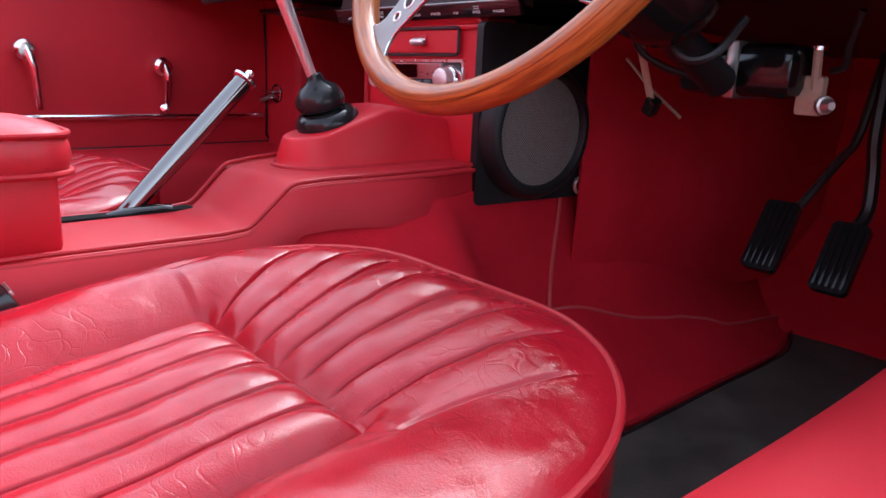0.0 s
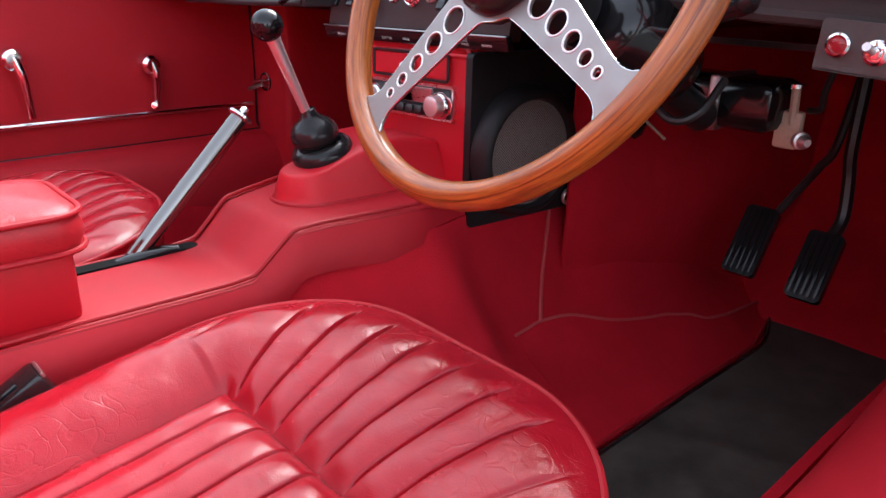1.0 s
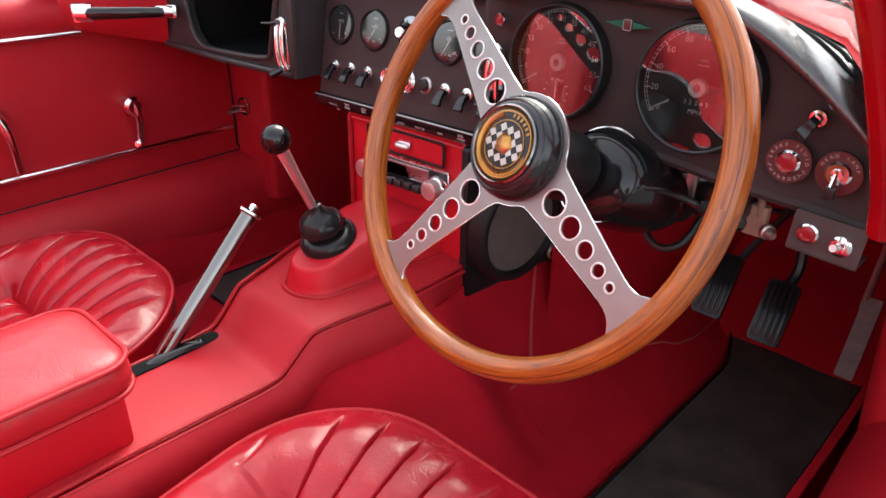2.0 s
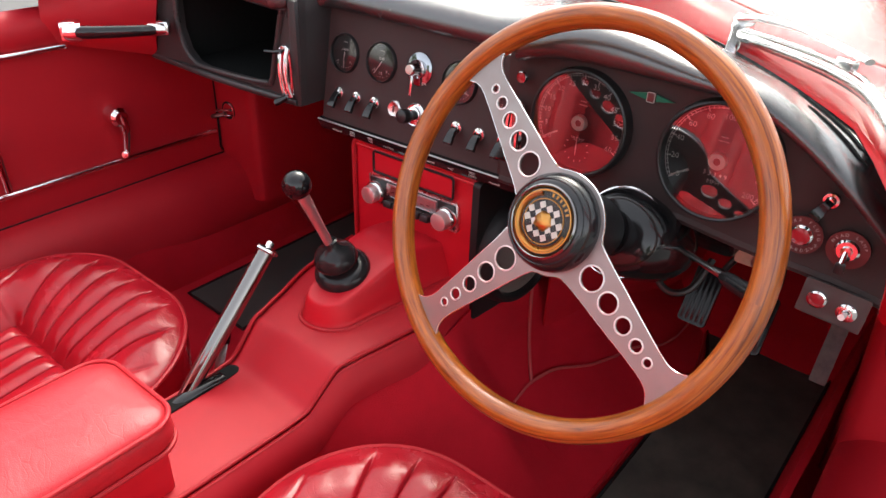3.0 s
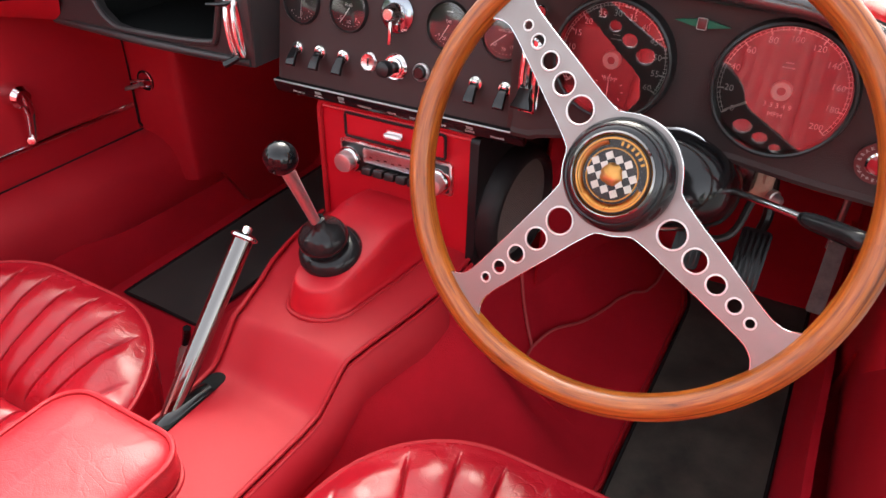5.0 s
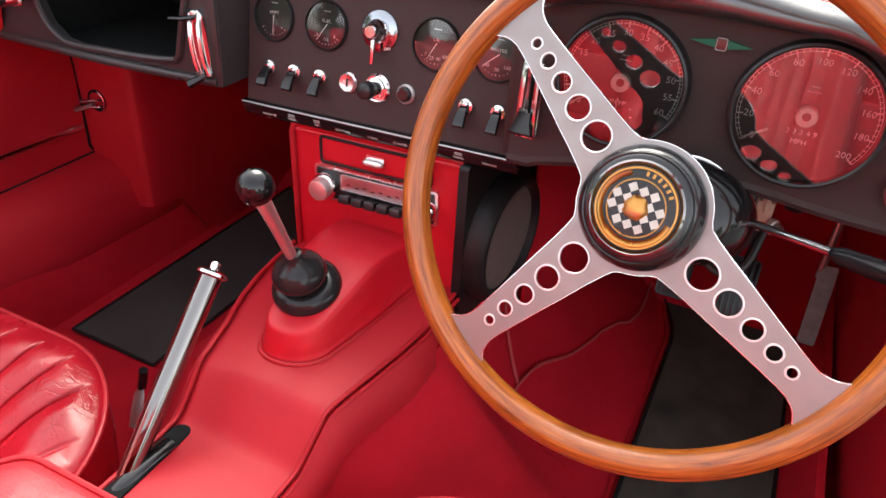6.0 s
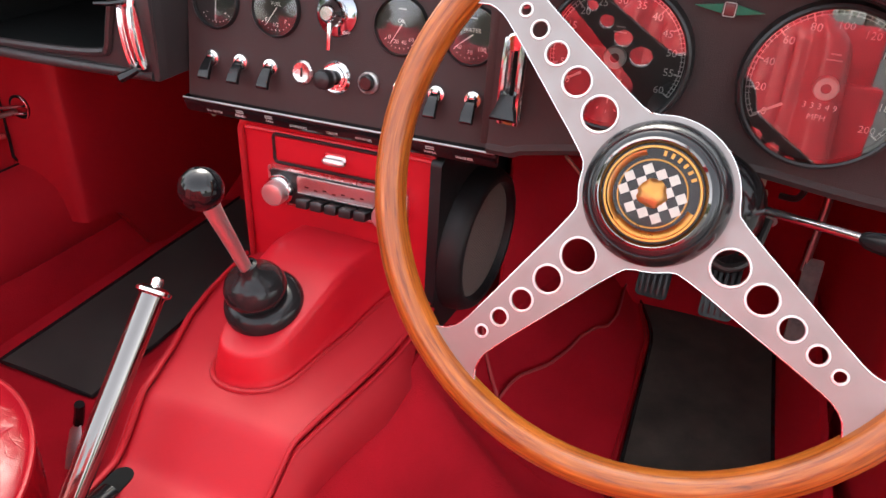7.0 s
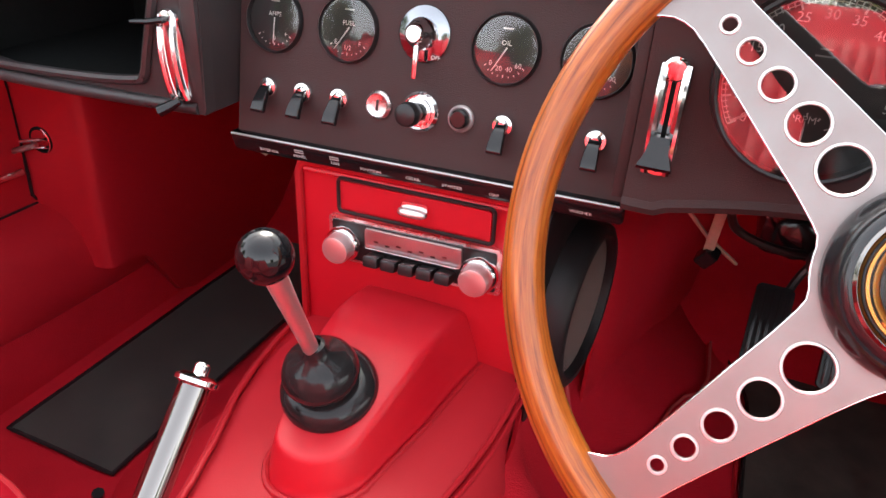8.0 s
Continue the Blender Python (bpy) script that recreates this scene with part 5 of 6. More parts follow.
starter = thing("starter_button", "black starter push button in a chrome ring", "push button", tuple(CP @ Vector((0.039, 0, 0))))
km = CP @ Matrix.Translation((0.0380, 0, 0))
part("ring", lathe(bmesh.new(), [(0.0105, 0), (0.0107, 0.003), (0.009, 0.005), (0.0075, 0.004)], km, 28), KNOBFACE, starter)
part("button", lathe(bmesh.new(), [(0.0074, 0.002), (0.0074, 0.008), (0.006, 0.0095), (0, 0.0095)], km, 24), GLOSS, starter)


# heater and choke slides: chrome arched guides with a black wedge
def slide(name, label, m, handle_at, size=1.0):
    ob = thing(name, label, "slide control", tuple(m.translation))
    part("backplate", plate(bmesh.new(), rounded(0.021, 0.086, 0.009, 5), 0.004, m @ Matrix.Translation((0, 0, 0.002))), CHROME, ob)
    for x in (-0.0075, 0.0075):
        arc = [m @ Vector((x, lerp(-0.040, 0.040, i / 14), 0.004 + 0.006 * math.sin(math.pi * i / 14) ** 0.7)) for i in range(15)]
        part("guide", tube(bmesh.new(), arc, 0.0030, 8), CHROME, ob)
    part("slot", plate(bmesh.new(), rounded(0.0032, 0.080, 0.0014, 4), 0.001, m @ Matrix.Translation((0, 0, 0.0035))), FELT, ob, "dark slot")
    part("cap", lathe(bmesh.new(), [(0.0090, 0), (0.0090, 0.003), (0.007, 0.005), (0, 0.0058)], m @ Matrix.Translation((0, 0.037, 0.002)), 22), CHROME, ob)
    if handle_at > 0:
        lever = [m @ Vector(q) for q in ((0.004, 0.036, 0.012), (-0.010, 0.035, 0.015), (-0.028, 0.036, 0.018))]
        part("lever", tube(bmesh.new(), lever, [0.0042, 0.0038, 0.0026], 10, flat=0.7), GLOSS, ob, "black pointed lever")
        lever = [m @ Vector(q) for q in ((0.004, -0.040, 0.010), (-0.005, -0.045, 0.014), (-0.014, -0.049, 0.018))]
        part("lever", tube(bmesh.new(), lever, [0.0045, 0.0060, 0.0066], 10, flat=0.75), GLOSS, ob, "black lower lever")
        return ob
    b = bmesh.new()
    rows = [(0.0075, 0.012, 0.012, 0.006), (0.009, 0.0, 0.017, 0.006), (0.0135, -0.011, 0.024, 0.004), (0.0140, -0.014, 0.024, 0.002)]
    rings = [[b.verts.new(m @ Vector((sx * w * size, handle_at + (y + 0.2 * sz * h) * size, z * size + sz * h))) for sx, sz in ((-1, -1), (1, -1), (1, 1), (-1, 1))] for w, y, z, h in rows]
    for r0, r1 in zip(rings, rings[1:]):
        for i in range(4):
            j = (i + 1) % 4
            b.faces.new((r0[i], r0[j], r1[j], r1[i]))
    b.faces.new(rings[0])
    b.faces.new(list(reversed(rings[-1])))
    part("handle", b, GLOSS, ob, "black wedge handle", 20)
    return ob


slide("heater_slide", "chrome arched heater slide with black end on the passenger panel", facing((-0.196, -0.033, 0.6985), 6) @ pose(0, 0, 0, 0, 0, 9) @ Matrix.Diagonal((0.9, 0.84, 1, 1)), 0.036, 0.5)
slide("choke_slide", "chrome arched choke slide with a black wedge handle", facing((0.1965, -0.0385, 0.720), 2) @ Matrix.Diagonal((0.9, 0.86, 1, 1)), -0.020, 0.86)

# warning lamps and driver's switches
def lamp(name, label, m, r, lens, plate_r=0.0):
    ob = thing(name, label, "warning lamp", tuple(m.translation), "warning lamps")
    if plate_r:
        part("disc", lathe(bmesh.new(), [(plate_r, 0), (plate_r, 0.0012), (0, 0.0014)], m, 36), REDDISC, ob, "dark red legend disc")
    part("ring", lathe(bmesh.new(), [(r * 1.35, 0), (r * 1.35, 0.003), (r * 1.1, 0.005), (r, 0.003)], m, 24), CHROME, ob, "chrome ring")
    part("lens", lathe(bmesh.new(), [(r * 1.02, 0.003), (r * 0.6, 0.0045), (0, 0.005)], m, 20), lens, ob)
    return ob


def legend_ring(ob, m, r, text_top, text_low):
    """Curved white lettering above and below a lamp."""
    for text, sign in ((text_top, 1), (text_low, -1)):
        for i, ch in enumerate(text):
            a = sign * radians((i - (len(text) - 1) / 2) * 17)
            q = m @ Matrix.Translation((r * math.sin(a), sign * r * math.cos(a), 0.0016)) @ pose(0, 0, 0, 0, 0, math.degrees(-a * sign) if sign > 0 else math.degrees(a) * -1)
            if ch != " ":
                part("letter", words(ch, 0.0042, q), GREY, ob, "", 0)


lamp("warning_lamp", "small red warning lamp in a chrome ring beside the rev counter", DP @ Matrix.Translation((-0.145, 0.034, 0)), 0.0052, REDLENS)
fl = lamp("brake_fluid_lamp", "brake fluid warning lamp with lettered ring", DP @ Matrix.Translation((0.1620, -0.0390, 0)), 0.0075, REDLENS, 0.018)
legend_ring(fl, DP @ Matrix.Translation((0.1620, -0.0390, 0)), 0.0145, "BRAKE FLUID", "HANDBRAKE")
hl = thing("headlamp_switch", "headlamp toggle switch on a dark red lettered disc", "switch", tuple(DP @ Vector((0.201, -0.040, 0))))
hm = DP @ Matrix.Translation((0.2007, -0.0390, 0))
part("disc", lathe(bmesh.new(), [(0.0175, 0), (0.0175, 0.0012), (0, 0.0014)], hm, 36), REDDISC, hl, "dark red legend disc")
part("ring", lathe(bmesh.new(), [(0.0100, 0), (0.0102, 0.003), (0.0085, 0.005), (0.005, 0.005), (0.0045, 0.0075), (0, 0.008)], hm, 26), CHROME, hl)
part("lever", box(bmesh.new(), (-0.0042, -0.018, 0.011), (0.0042, -0.008, 0.016), 0.0015, hm), SATIN, hl, "black lever")
part("stem", tube(bmesh.new(), [hm @ Vector((0, 0, 0.006)), hm @ Vector((0, -0.010, 0.013))], 0.0024, 8), CHROME, hl)
legend_ring(hl, hm, 0.0140, "HEAD LAMP", "")

arrow = thing("indicator_arrows", "green double arrow indicator lamp with a small red square", "indicator lamp", tuple(DP @ Vector((0, 0.05, 0))))
am = DP @ Matrix.Translation((0.0, 0.0475, 0.0))
for s in (-1, 1):
    part("arrow", plate(bmesh.new(), [(s * 0.0048, -0.0034), (s * 0.0048, 0.0034), (s * 0.0235, 0.0)], 0.002, am @ Matrix.Translation((0, 0, 0.002))), GREEN, arrow, "green arrow lens", 0)
part("square", box(bmesh.new(), (-0.0038, -0.0046, 0), (0.0038, 0.0046, 0.003), 0.0006, am), REDDISC, arrow, "red square lens")
part("square_frame", tube(bmesh.new(), [am @ Vector((x, y, 0.003)) for x, y in rounded(0.0078, 0.0094, 0.001, 2)], 0.0004, 5, True), GREY, arrow)

sub = thing("switch_plate", "grey hanging switch plate with a red lamp and a chrome toggle", "switch plate", (0.55, -0.045, 0.645))
sm = facing((0.5505, -0.046, 0.6565), 0) @ pose(0, 0, 0, 0, 0, -3)
part("plate", plate(bmesh.new(), rounded(0.056, 0.036, 0.003, 3), 0.0025, sm), GREYPAINT, sub)
part("flange", box(bmesh.new(), (-0.028, -0.018, -0.030), (0.028, -0.0160, 0.0), 0.0006, sm), GREYPAINT, sub)
part("lamp_ring", lathe(bmesh.new(), [(0.0085, 0), (0.0085, 0.003), (0.0068, 0.004), (0.0062, 0.002)], sm @ Matrix.Translation((-0.0135, 0.001, 0)), 24), CHROME, sub)
part("lamp_lens", lathe(bmesh.new(), [(0.0064, 0.002), (0.004, 0.0038), (0, 0.0042)], sm @ Matrix.Translation((-0.0135, 0.001, 0)), 20), REDLENS, sub)
part("toggle_ring", lathe(bmesh.new(), [(0.0088, 0), (0.0088, 0.002), (0.006, 0.0042), (0.0045, 0.0042), (0.004, 0.008), (0, 0.009)], sm @ Matrix.Translation((0.0125, -0.001, 0)), 24), CHROME, sub)
part("toggle", tube(bmesh.new(), [sm @ Vector((0.0125, -0.001, 0.006)), sm @ Vector((0.0110, 0.004, 0.020))], [0.0020, 0.0030], 10), KNOBFACE, sub, "chrome toggle")

# ---- steering wheel ----
WN = Vector((-0.0790, -0.9074, 0.4129)).normalized()
WX = (Vector((1, 0, 0)) - WN * WN.x).normalized()
WY = WN.cross(WX)
WC = Vector((0.3311, -0.1680, 0.7083))
WM = Matrix((WX, WY, WN)).transposed().to_4x4()
WM.translation = WC
RIM = 0.1853
wheel = thing("steering_wheel", "wood-rimmed steering wheel with three drilled aluminium spokes", "steering wheel", tuple(WC))

b = bmesh.new()
uvl = b.loops.layers.uv.new("rim")
N, K = 128, 20
ring = []
for i in range(N):
    a = 2 * math.pi * i / N
    row = []
    for k in range(K):
        t = 2 * math.pi * k / K
        rr = RIM + 0.0112 * math.cos(t)
        row.append(b.verts.new((rr * math.cos(a), rr * math.sin(a), 0.0128 * math.sin(t))))
    ring.append(row)
for i in range(N):
    for k in range(K):
        f = b.faces.new((ring[i][k], ring[(i + 1) % N][k], ring[(i + 1) % N][(k + 1) % K], ring[i][(k + 1) % K]))
        for lp, (du, dv) in zip(f.loops, ((0, 0), (1, 0), (1, 1), (0, 1))):
            lp[uvl].uv = ((i + du) / N, (k + dv) / K)
b.transform(WM)
part("rim", b, WOOD, wheel, "varnished laminated wood rim", 80)

SPOKES = (137.6, 231.8, 327.3)
HOLES = ((0.0619, 0.0112), (0.0877, 0.0092), (0.1107, 0.0073), (0.1306, 0.0056), (0.1470, 0.0038))


def polar(a, r, off):
    c, s = math.cos(radians(a)), math.sin(radians(a))
    return (c * r - s * off, s * r + c * off)


outline = []
for n, a in enumerate(SPOKES):
    side = [(0.0435, 0.0262), (0.050, 0.0246), (0.058, 0.0234), (0.067, 0.0222), (0.084, 0.0206), (0.108, 0.0180), (0.133, 0.0154), (0.148, 0.0141), (0.156, 0.0140), (0.162, 0.0153), (0.167, 0.0177), (0.171, 0.0215), (0.177, 0.0285)]
    outline += [polar(a, r, -0.95 * w) for r, w in side]
    outline += [polar(a + d, 0.1800, 0) for d in (-6, 0, 6)]
    outline += [polar(a, r, 0.95 * w) for r, w in reversed(side)]
    gap = (SPOKES[(n + 1) % 3] - a) % 360
    for f in [0.38 + 0.03 * k for k in range(9)] if gap < 120 else [0.22 + 0.02 * k for k in range(29)]:
        outline.append(polar(a + gap * f, 0.0484, 0))
holes = [circle(r, *polar(a, d, 0), 28) for a in SPOKES for d, r in HOLES]
b = plate(bmesh.new(), outline, 0.0032, WM @ Matrix.Translation((0, 0, 0.003)), holes)
spokes = part("spokes", b, ALLOY, wheel, "drilled satin aluminium spoke plate", 30)
for a in SPOKES:
    for d, r in HOLES:
        hx, hy = polar(a, d, 0)
        part("hole_lip", tube(bmesh.new(), [WM @ Vector((hx + (r + 0.0004) * math.cos(2 * math.pi * i / 28), hy + (r + 0.0004) * math.sin(2 * math.pi * i / 28), 0.0030)) for i in range(28)], 0.0009, 6, True), KNOBFACE, spokes)
part("spoke_edge", tube(bmesh.new(), [WM @ Vector((x, y, 0.0022)) for x, y in outline], 0.0008, 6, True), CHROME, spokes, "polished plate edge")
part("hub", lathe(bmesh.new(), [(0.0447, 0.0), (0.0452, 0.006), (0.0442, 0.012), (0.0416, 0.0175), (0.0394, 0.0205), (0.0386, 0.0212), (0.0376, 0.0207), (0.0366, 0.0217), (0.0335, 0.0228), (0.031, 0.0225)], WM, 96), HUBBLACK, wheel, "domed black hub boss")
badge = part("badge_ring", lathe(bmesh.new(), [(0.0335, 0.0225), (0.0335, 0.0255), (0.0320, 0.0265), (0.0308, 0.0255), (0.0298, 0.0235)], WM, 96), POLISHED, wheel, "chrome badge ring")
part("badge_field", lathe(bmesh.new(), [(0.0298, 0.0232), (0.0, 0.0236)], WM, 48), DIAL, badge)
part("badge_rim", lathe(bmesh.new(), [(0.0290, 0.0236), (0.0285, 0.0250), (0.0272, 0.0250), (0.0268, 0.0238)], WM, 64), GOLD, badge, "gilt ring")
part("badge_inner_ring", lathe(bmesh.new(), [(0.0208, 0.0236), (0.0205, 0.0244), (0.0199, 0.0244), (0.0196, 0.0236)], WM, 48), GOLD, badge, "gilt ring")
BM = WM @ pose(0, 0, 0.0240, 0, 0, -8)
for i in range(-4, 5):
    for j in range(-4, 5):
        x, y = (i + 0.5) * 0.0058, (j + 0.5) * 0.0058
        if (i + j) % 2 == 0 and 0.008 < math.hypot(x, y) < 0.0180:
            part("check", box(bmesh.new(), (x - 0.0028, y - 0.0028, 0), (x + 0.0028, y + 0.0028, 0.0005), 0, BM @ pose(0, 0, 0, 0, 0, 40)), CREAM, badge, "", 0)
b = lathe(bmesh.new(), [(0.0088, 0), (0.0084, 0.0012), (0.006, 0.0026), (0.003, 0.0032), (0, 0.0034)], None, 24)
for v in b.verts:
    v.co *= 1 + 0.22 * noise.noise(v.co * 420)
b.transform(BM)
part("badge_centre", b, GOLD, badge, "plain gilt relief")
for i in range(6):
    a = radians(32 + 11 * (i - 2.5))
    part("badge_letter", box(bmesh.new(), (-0.0009, -0.0016, 0), (0.0009, 0.0016, 0.0004), 0, WM @ Matrix.Translation((0.0246 * math.sin(a), 0.0246 * math.cos(a), 0.0240)) @ pose(0, 0, 0, 0, 0, -math.degrees(a))), GOLD, badge, "", 0)
for a0 in (-80, 165):
    arc = [WM @ Vector((0.0246 * math.sin(radians(a0 + d)), 0.0246 * math.cos(radians(a0 + d)), 0.0240)) for d in range(-60, 61, 10)]
    part("badge_band", tube(bmesh.new(), arc, 0.0027, 8, flat=0.4), GOLD, badge, "gilt band")
part("badge_cover", lathe(bmesh.new(), [(0.0298, 0.0262), (0.02, 0.0282), (0, 0.0292)], WM, 40), COVER, badge, "", 40, Vector((0, -1, 0))).visible_shadow = False

# ---- steering column ----
col = thing("steering_column", "glossy black steering column cowl with an indicator stalk", "steering column", (0.335, 0.05, 0.64))
CD = Vector((0.03, 0.90, -0.43)).normalized()
c0 = WC + CD * 0.006
part("neck", lathe(bmesh.new(), [(0.026, 0), (0.031, 0.012), (0.033, 0.07), (0.030, 0.08), (0.0, 0.08)], axis_frame(c0, CD), 36), SATIN, col)
p0, p1 = Vector((0.346, -0.078, 0.669)), Vector((0.362, 0.03, 0.612))
cm = axis_frame(p0, p1 - p0)
b = lathe(bmesh.new(), [(0.0, -0.004), (0.030, -0.003), (0.041, 0.003), (0.046, 0.014), (0.0475, 0.04), (0.046, 0.075), (0.040, 0.100), (0.028, 0.112), (0, 0.114)], cm, 44)
for v in b.verts:
    v.co.x += 0.010 * step(0.355, 0.40, v.co.x)
part("cowl", b, GLOSS, col, "glossy black cowl")
# the bright highlight along the cowl's rim is put in as a chrome ring
part("cowl_highlight", tube(bmesh.new(), [cm @ Vector((0.0466 * math.cos(radians(a)), 0.0466 * math.sin(radians(a)), 0.016)) for a in range(0, 360, 10)], 0.0017, 6, True), CHROME, col, "highlight on the cowl's edge, built as a chrome ring")
b = tube(bmesh.new(), [c0 + CD * 0.15, c0 + CD * 0.34], 0.018, 16)
part("tube", b, SATIN, col)
sp, se = Vector((0.395, -0.038, 0.655)), Vector((0.492, -0.118, 0.682))
part("stalk", tube(bmesh.new(), [sp - (se - sp) * 0.15, sp.lerp(se, 0.9)], 0.0035, 10), CHROME, col, "chrome stalk")
part("stalk_grip", tube(bmesh.new(), smooth_line([sp.lerp(se, 0.72), sp.lerp(se, 0.85), sp.lerp(se, 1.1), sp.lerp(se, 1.22)], 4), [0.0045, 0.006, 0.0068, 0.0072, 0.0074, 0.0076, 0.0078, 0.008, 0.008, 0.008, 0.0075, 0.006, 0.003], 12), RUBBER, col, "black grip")


# ---- pedals ----
def pedal(name, label, x, y, z0, z1, w, ribs, line, thick):
    ob = thing(name, label, "pedal", (x, y, z0), "pedals")
    m = Matrix.Translation((x, y, (z0 + z1) / 2)) @ pose(0, 0, 0, -34, 0, 0) @ Matrix(((1, 0, 0), (0, 0, -1), (0, 1, 0))).to_4x4()
    h = z1 - z0
    part("pad", plate(bmesh.new(), rounded(w, h, 0.007, 4), 0.012, m), RUBBER, ob, "ribbed black rubber pad")
    for i in range(ribs):
        xx = lerp(-w / 2 + 0.006, w / 2 - 0.006, i / max(1, ribs - 1))
        part("rib", box(bmesh.new(), (xx - 0.002, -h / 2 + 0.005, 0), (xx + 0.002, h / 2 - 0.005, 0.003), 0.0006, m), RUBBER, ob)
    b = tube(bmesh.new(), smooth_line(line, 4), thick, 8)
    part("arm", b, SATIN, ob)


pedal("clutch_pedal", "ribbed black rubber clutch pedal on a thin bent arm", 0.334, 0.345, 0.315, 0.416, 0.045, 5, [(0.345, 0.372, 0.39), (0.358, 0.392, 0.42), (0.385, 0.40, 0.47), (0.400, 0.40, 0.50), (0.41, 0.41, 0.60)], 0.0055)
pedal("brake_pedal", "ribbed black rubber brake pedal on a flat steel arm", 0.424, 0.340, 0.309, 0.404, 0.045, 5, [(0.426, 0.370, 0.385), (0.430, 0.390, 0.41), (0.424, 0.40, 0.46), (0.419, 0.40, 0.50), (0.415, 0.41, 0.60)], 0.0085)
acc = thing("accelerator_pedal", "narrow grey steel accelerator pedal hanging from a rod", "pedal", (0.517, 0.36, 0.30), "pedals")
am = Matrix.Translation((0.533, 0.362, 0.352)) @ pose(0, 0, 0, -24, 0, 0) @ Matrix(((1, 0, 0), (0, 0, -1), (0, 1, 0))).to_4x4()
part("pad", plate(bmesh.new(), rounded(0.024, 0.118, 0.003, 3), 0.006, am), WORN, acc)
part("worn_tip", plate(bmesh.new(), rounded(0.020, 0.024, 0.003, 3, 0, -0.044), 0.002, am @ Matrix.Translation((0, 0, 0.0012))), WORN, acc, "bare worn metal tip")
part("rod", tube(bmesh.new(), [(0.523, 0.385, 0.385), (0.526, 0.40, 0.47), (0.526, 0.41, 0.62)], 0.005, 8), STEEL, acc)

# ---- under the dashboard ----
brk = thing("steering_lock_bracket", "tan metal bracket with a bolt under the dashboard", "bracket", (0.43, 0.2, 0.54))
part("plate", box(bmesh.new(), (0.402, 0.192, 0.529), (0.430, 0.206, 0.570), 0.004), BRASS, brk)
part("bolt", lathe(bmesh.new(), [(0.0095, 0), (0.0095, 0.006), (0.007, 0.007), (0.0065, 0.013), (0.004, 0.017), (0, 0.017)], axis_frame((0.431, 0.194, 0.541), (0.75, -0.6, 0)), 18), KNOBFACE, brk)
part("stud", tube(bmesh.new(), [(0.420, 0.196, 0.556), (0.419, 0.192, 0.597)], 0.005, 8), BRASS, brk)
part("stud_head", lathe(bmesh.new(), [(0, 0), (0.009, 0), (0.009, 0.004), (0, 0.005)], axis_frame((0.419, 0.192, 0.595), (0, 0, 1)), 14), CHROME, brk)
mb = thing("heater_motor_box", "black metal box beneath the dashboard", "motor box", (0.345, 0.2, 0.545))
part("body", box(bmesh.new(), (0.28, 0.16, 0.545), (0.41, 0.24, 0.60), 0.012), GLOSS, mb)
part("strap", box(bmesh.new(), (0.338, 0.157, 0.542), (0.352, 0.243, 0.603), 0.003), STEEL, mb, "steel strap round the box")
part("cap", lathe(bmesh.new(), [(0.0, 0), (0.020, 0), (0.020, 0.008), (0.014, 0.012), (0, 0.012)], axis_frame((0.312, 0.161, 0.572), (0, -1, 0)), 20), GLOSS, mb, "round black end cap")
for name, pts, r in (
    ("cable", [(0.365, 0.03, 0.620), (0.372, 0.0, 0.592), (0.392, -0.005, 0.578), (0.412, 0.005, 0.586), (0.420, 0.03, 0.615)], 0.004),
    ("cable", [(0.25, 0.10, 0.62), (0.26, 0.12, 0.585), (0.30, 0.14, 0.565), (0.34, 0.16, 0.56)], 0.004),
    ("cable", [(0.47, 0.15, 0.63), (0.46, 0.16, 0.60), (0.455, 0.17, 0.58), (0.44, 0.18, 0.575)], 0.0035),
):
    single(name, tube(bmesh.new(), smooth_line(pts, 6), r, 8), WIRE, "black wrapped cable hanging under the dashboard", "cable")
for pts in ([(0.214, 0.155, 0.580), (0.240, 0.175, 0.545), (0.270, 0.197, 0.514)], [(0.246, 0.13, 0.600), (0.244, 0.155, 0.56), (0.243, 0.172, 0.532)], [(-0.150, 0.06, 0.618), (-0.165, 0.03, 0.598)]):
    single("bracket_strip", tube(bmesh.new(), pts, 0.005, 8, flat=0.4), BRASS, "tan metal strip under the dashboard", "bracket")
b = box(bmesh.new(), (-0.008, -0.008, -0.010), (0.008, 0.008, 0.012), 0.003, pose(0.243, 0.174, 0.525, 20, 30, 0))
single("cable_plug", b, GLOSS, "small black plug hanging under the dashboard", "plug")
b = bmesh.new()
def under_dash(u, v):
    return (lerp(-0.60, 0.60, u), lerp(0.10, 0.66, v), lerp(0.640, 0.60, v))
sheet(b, under_dash, 6, 6, 0.006)
single("dash_underside", b, SATIN, "dark underside of the dashboard", "panel", "structure")

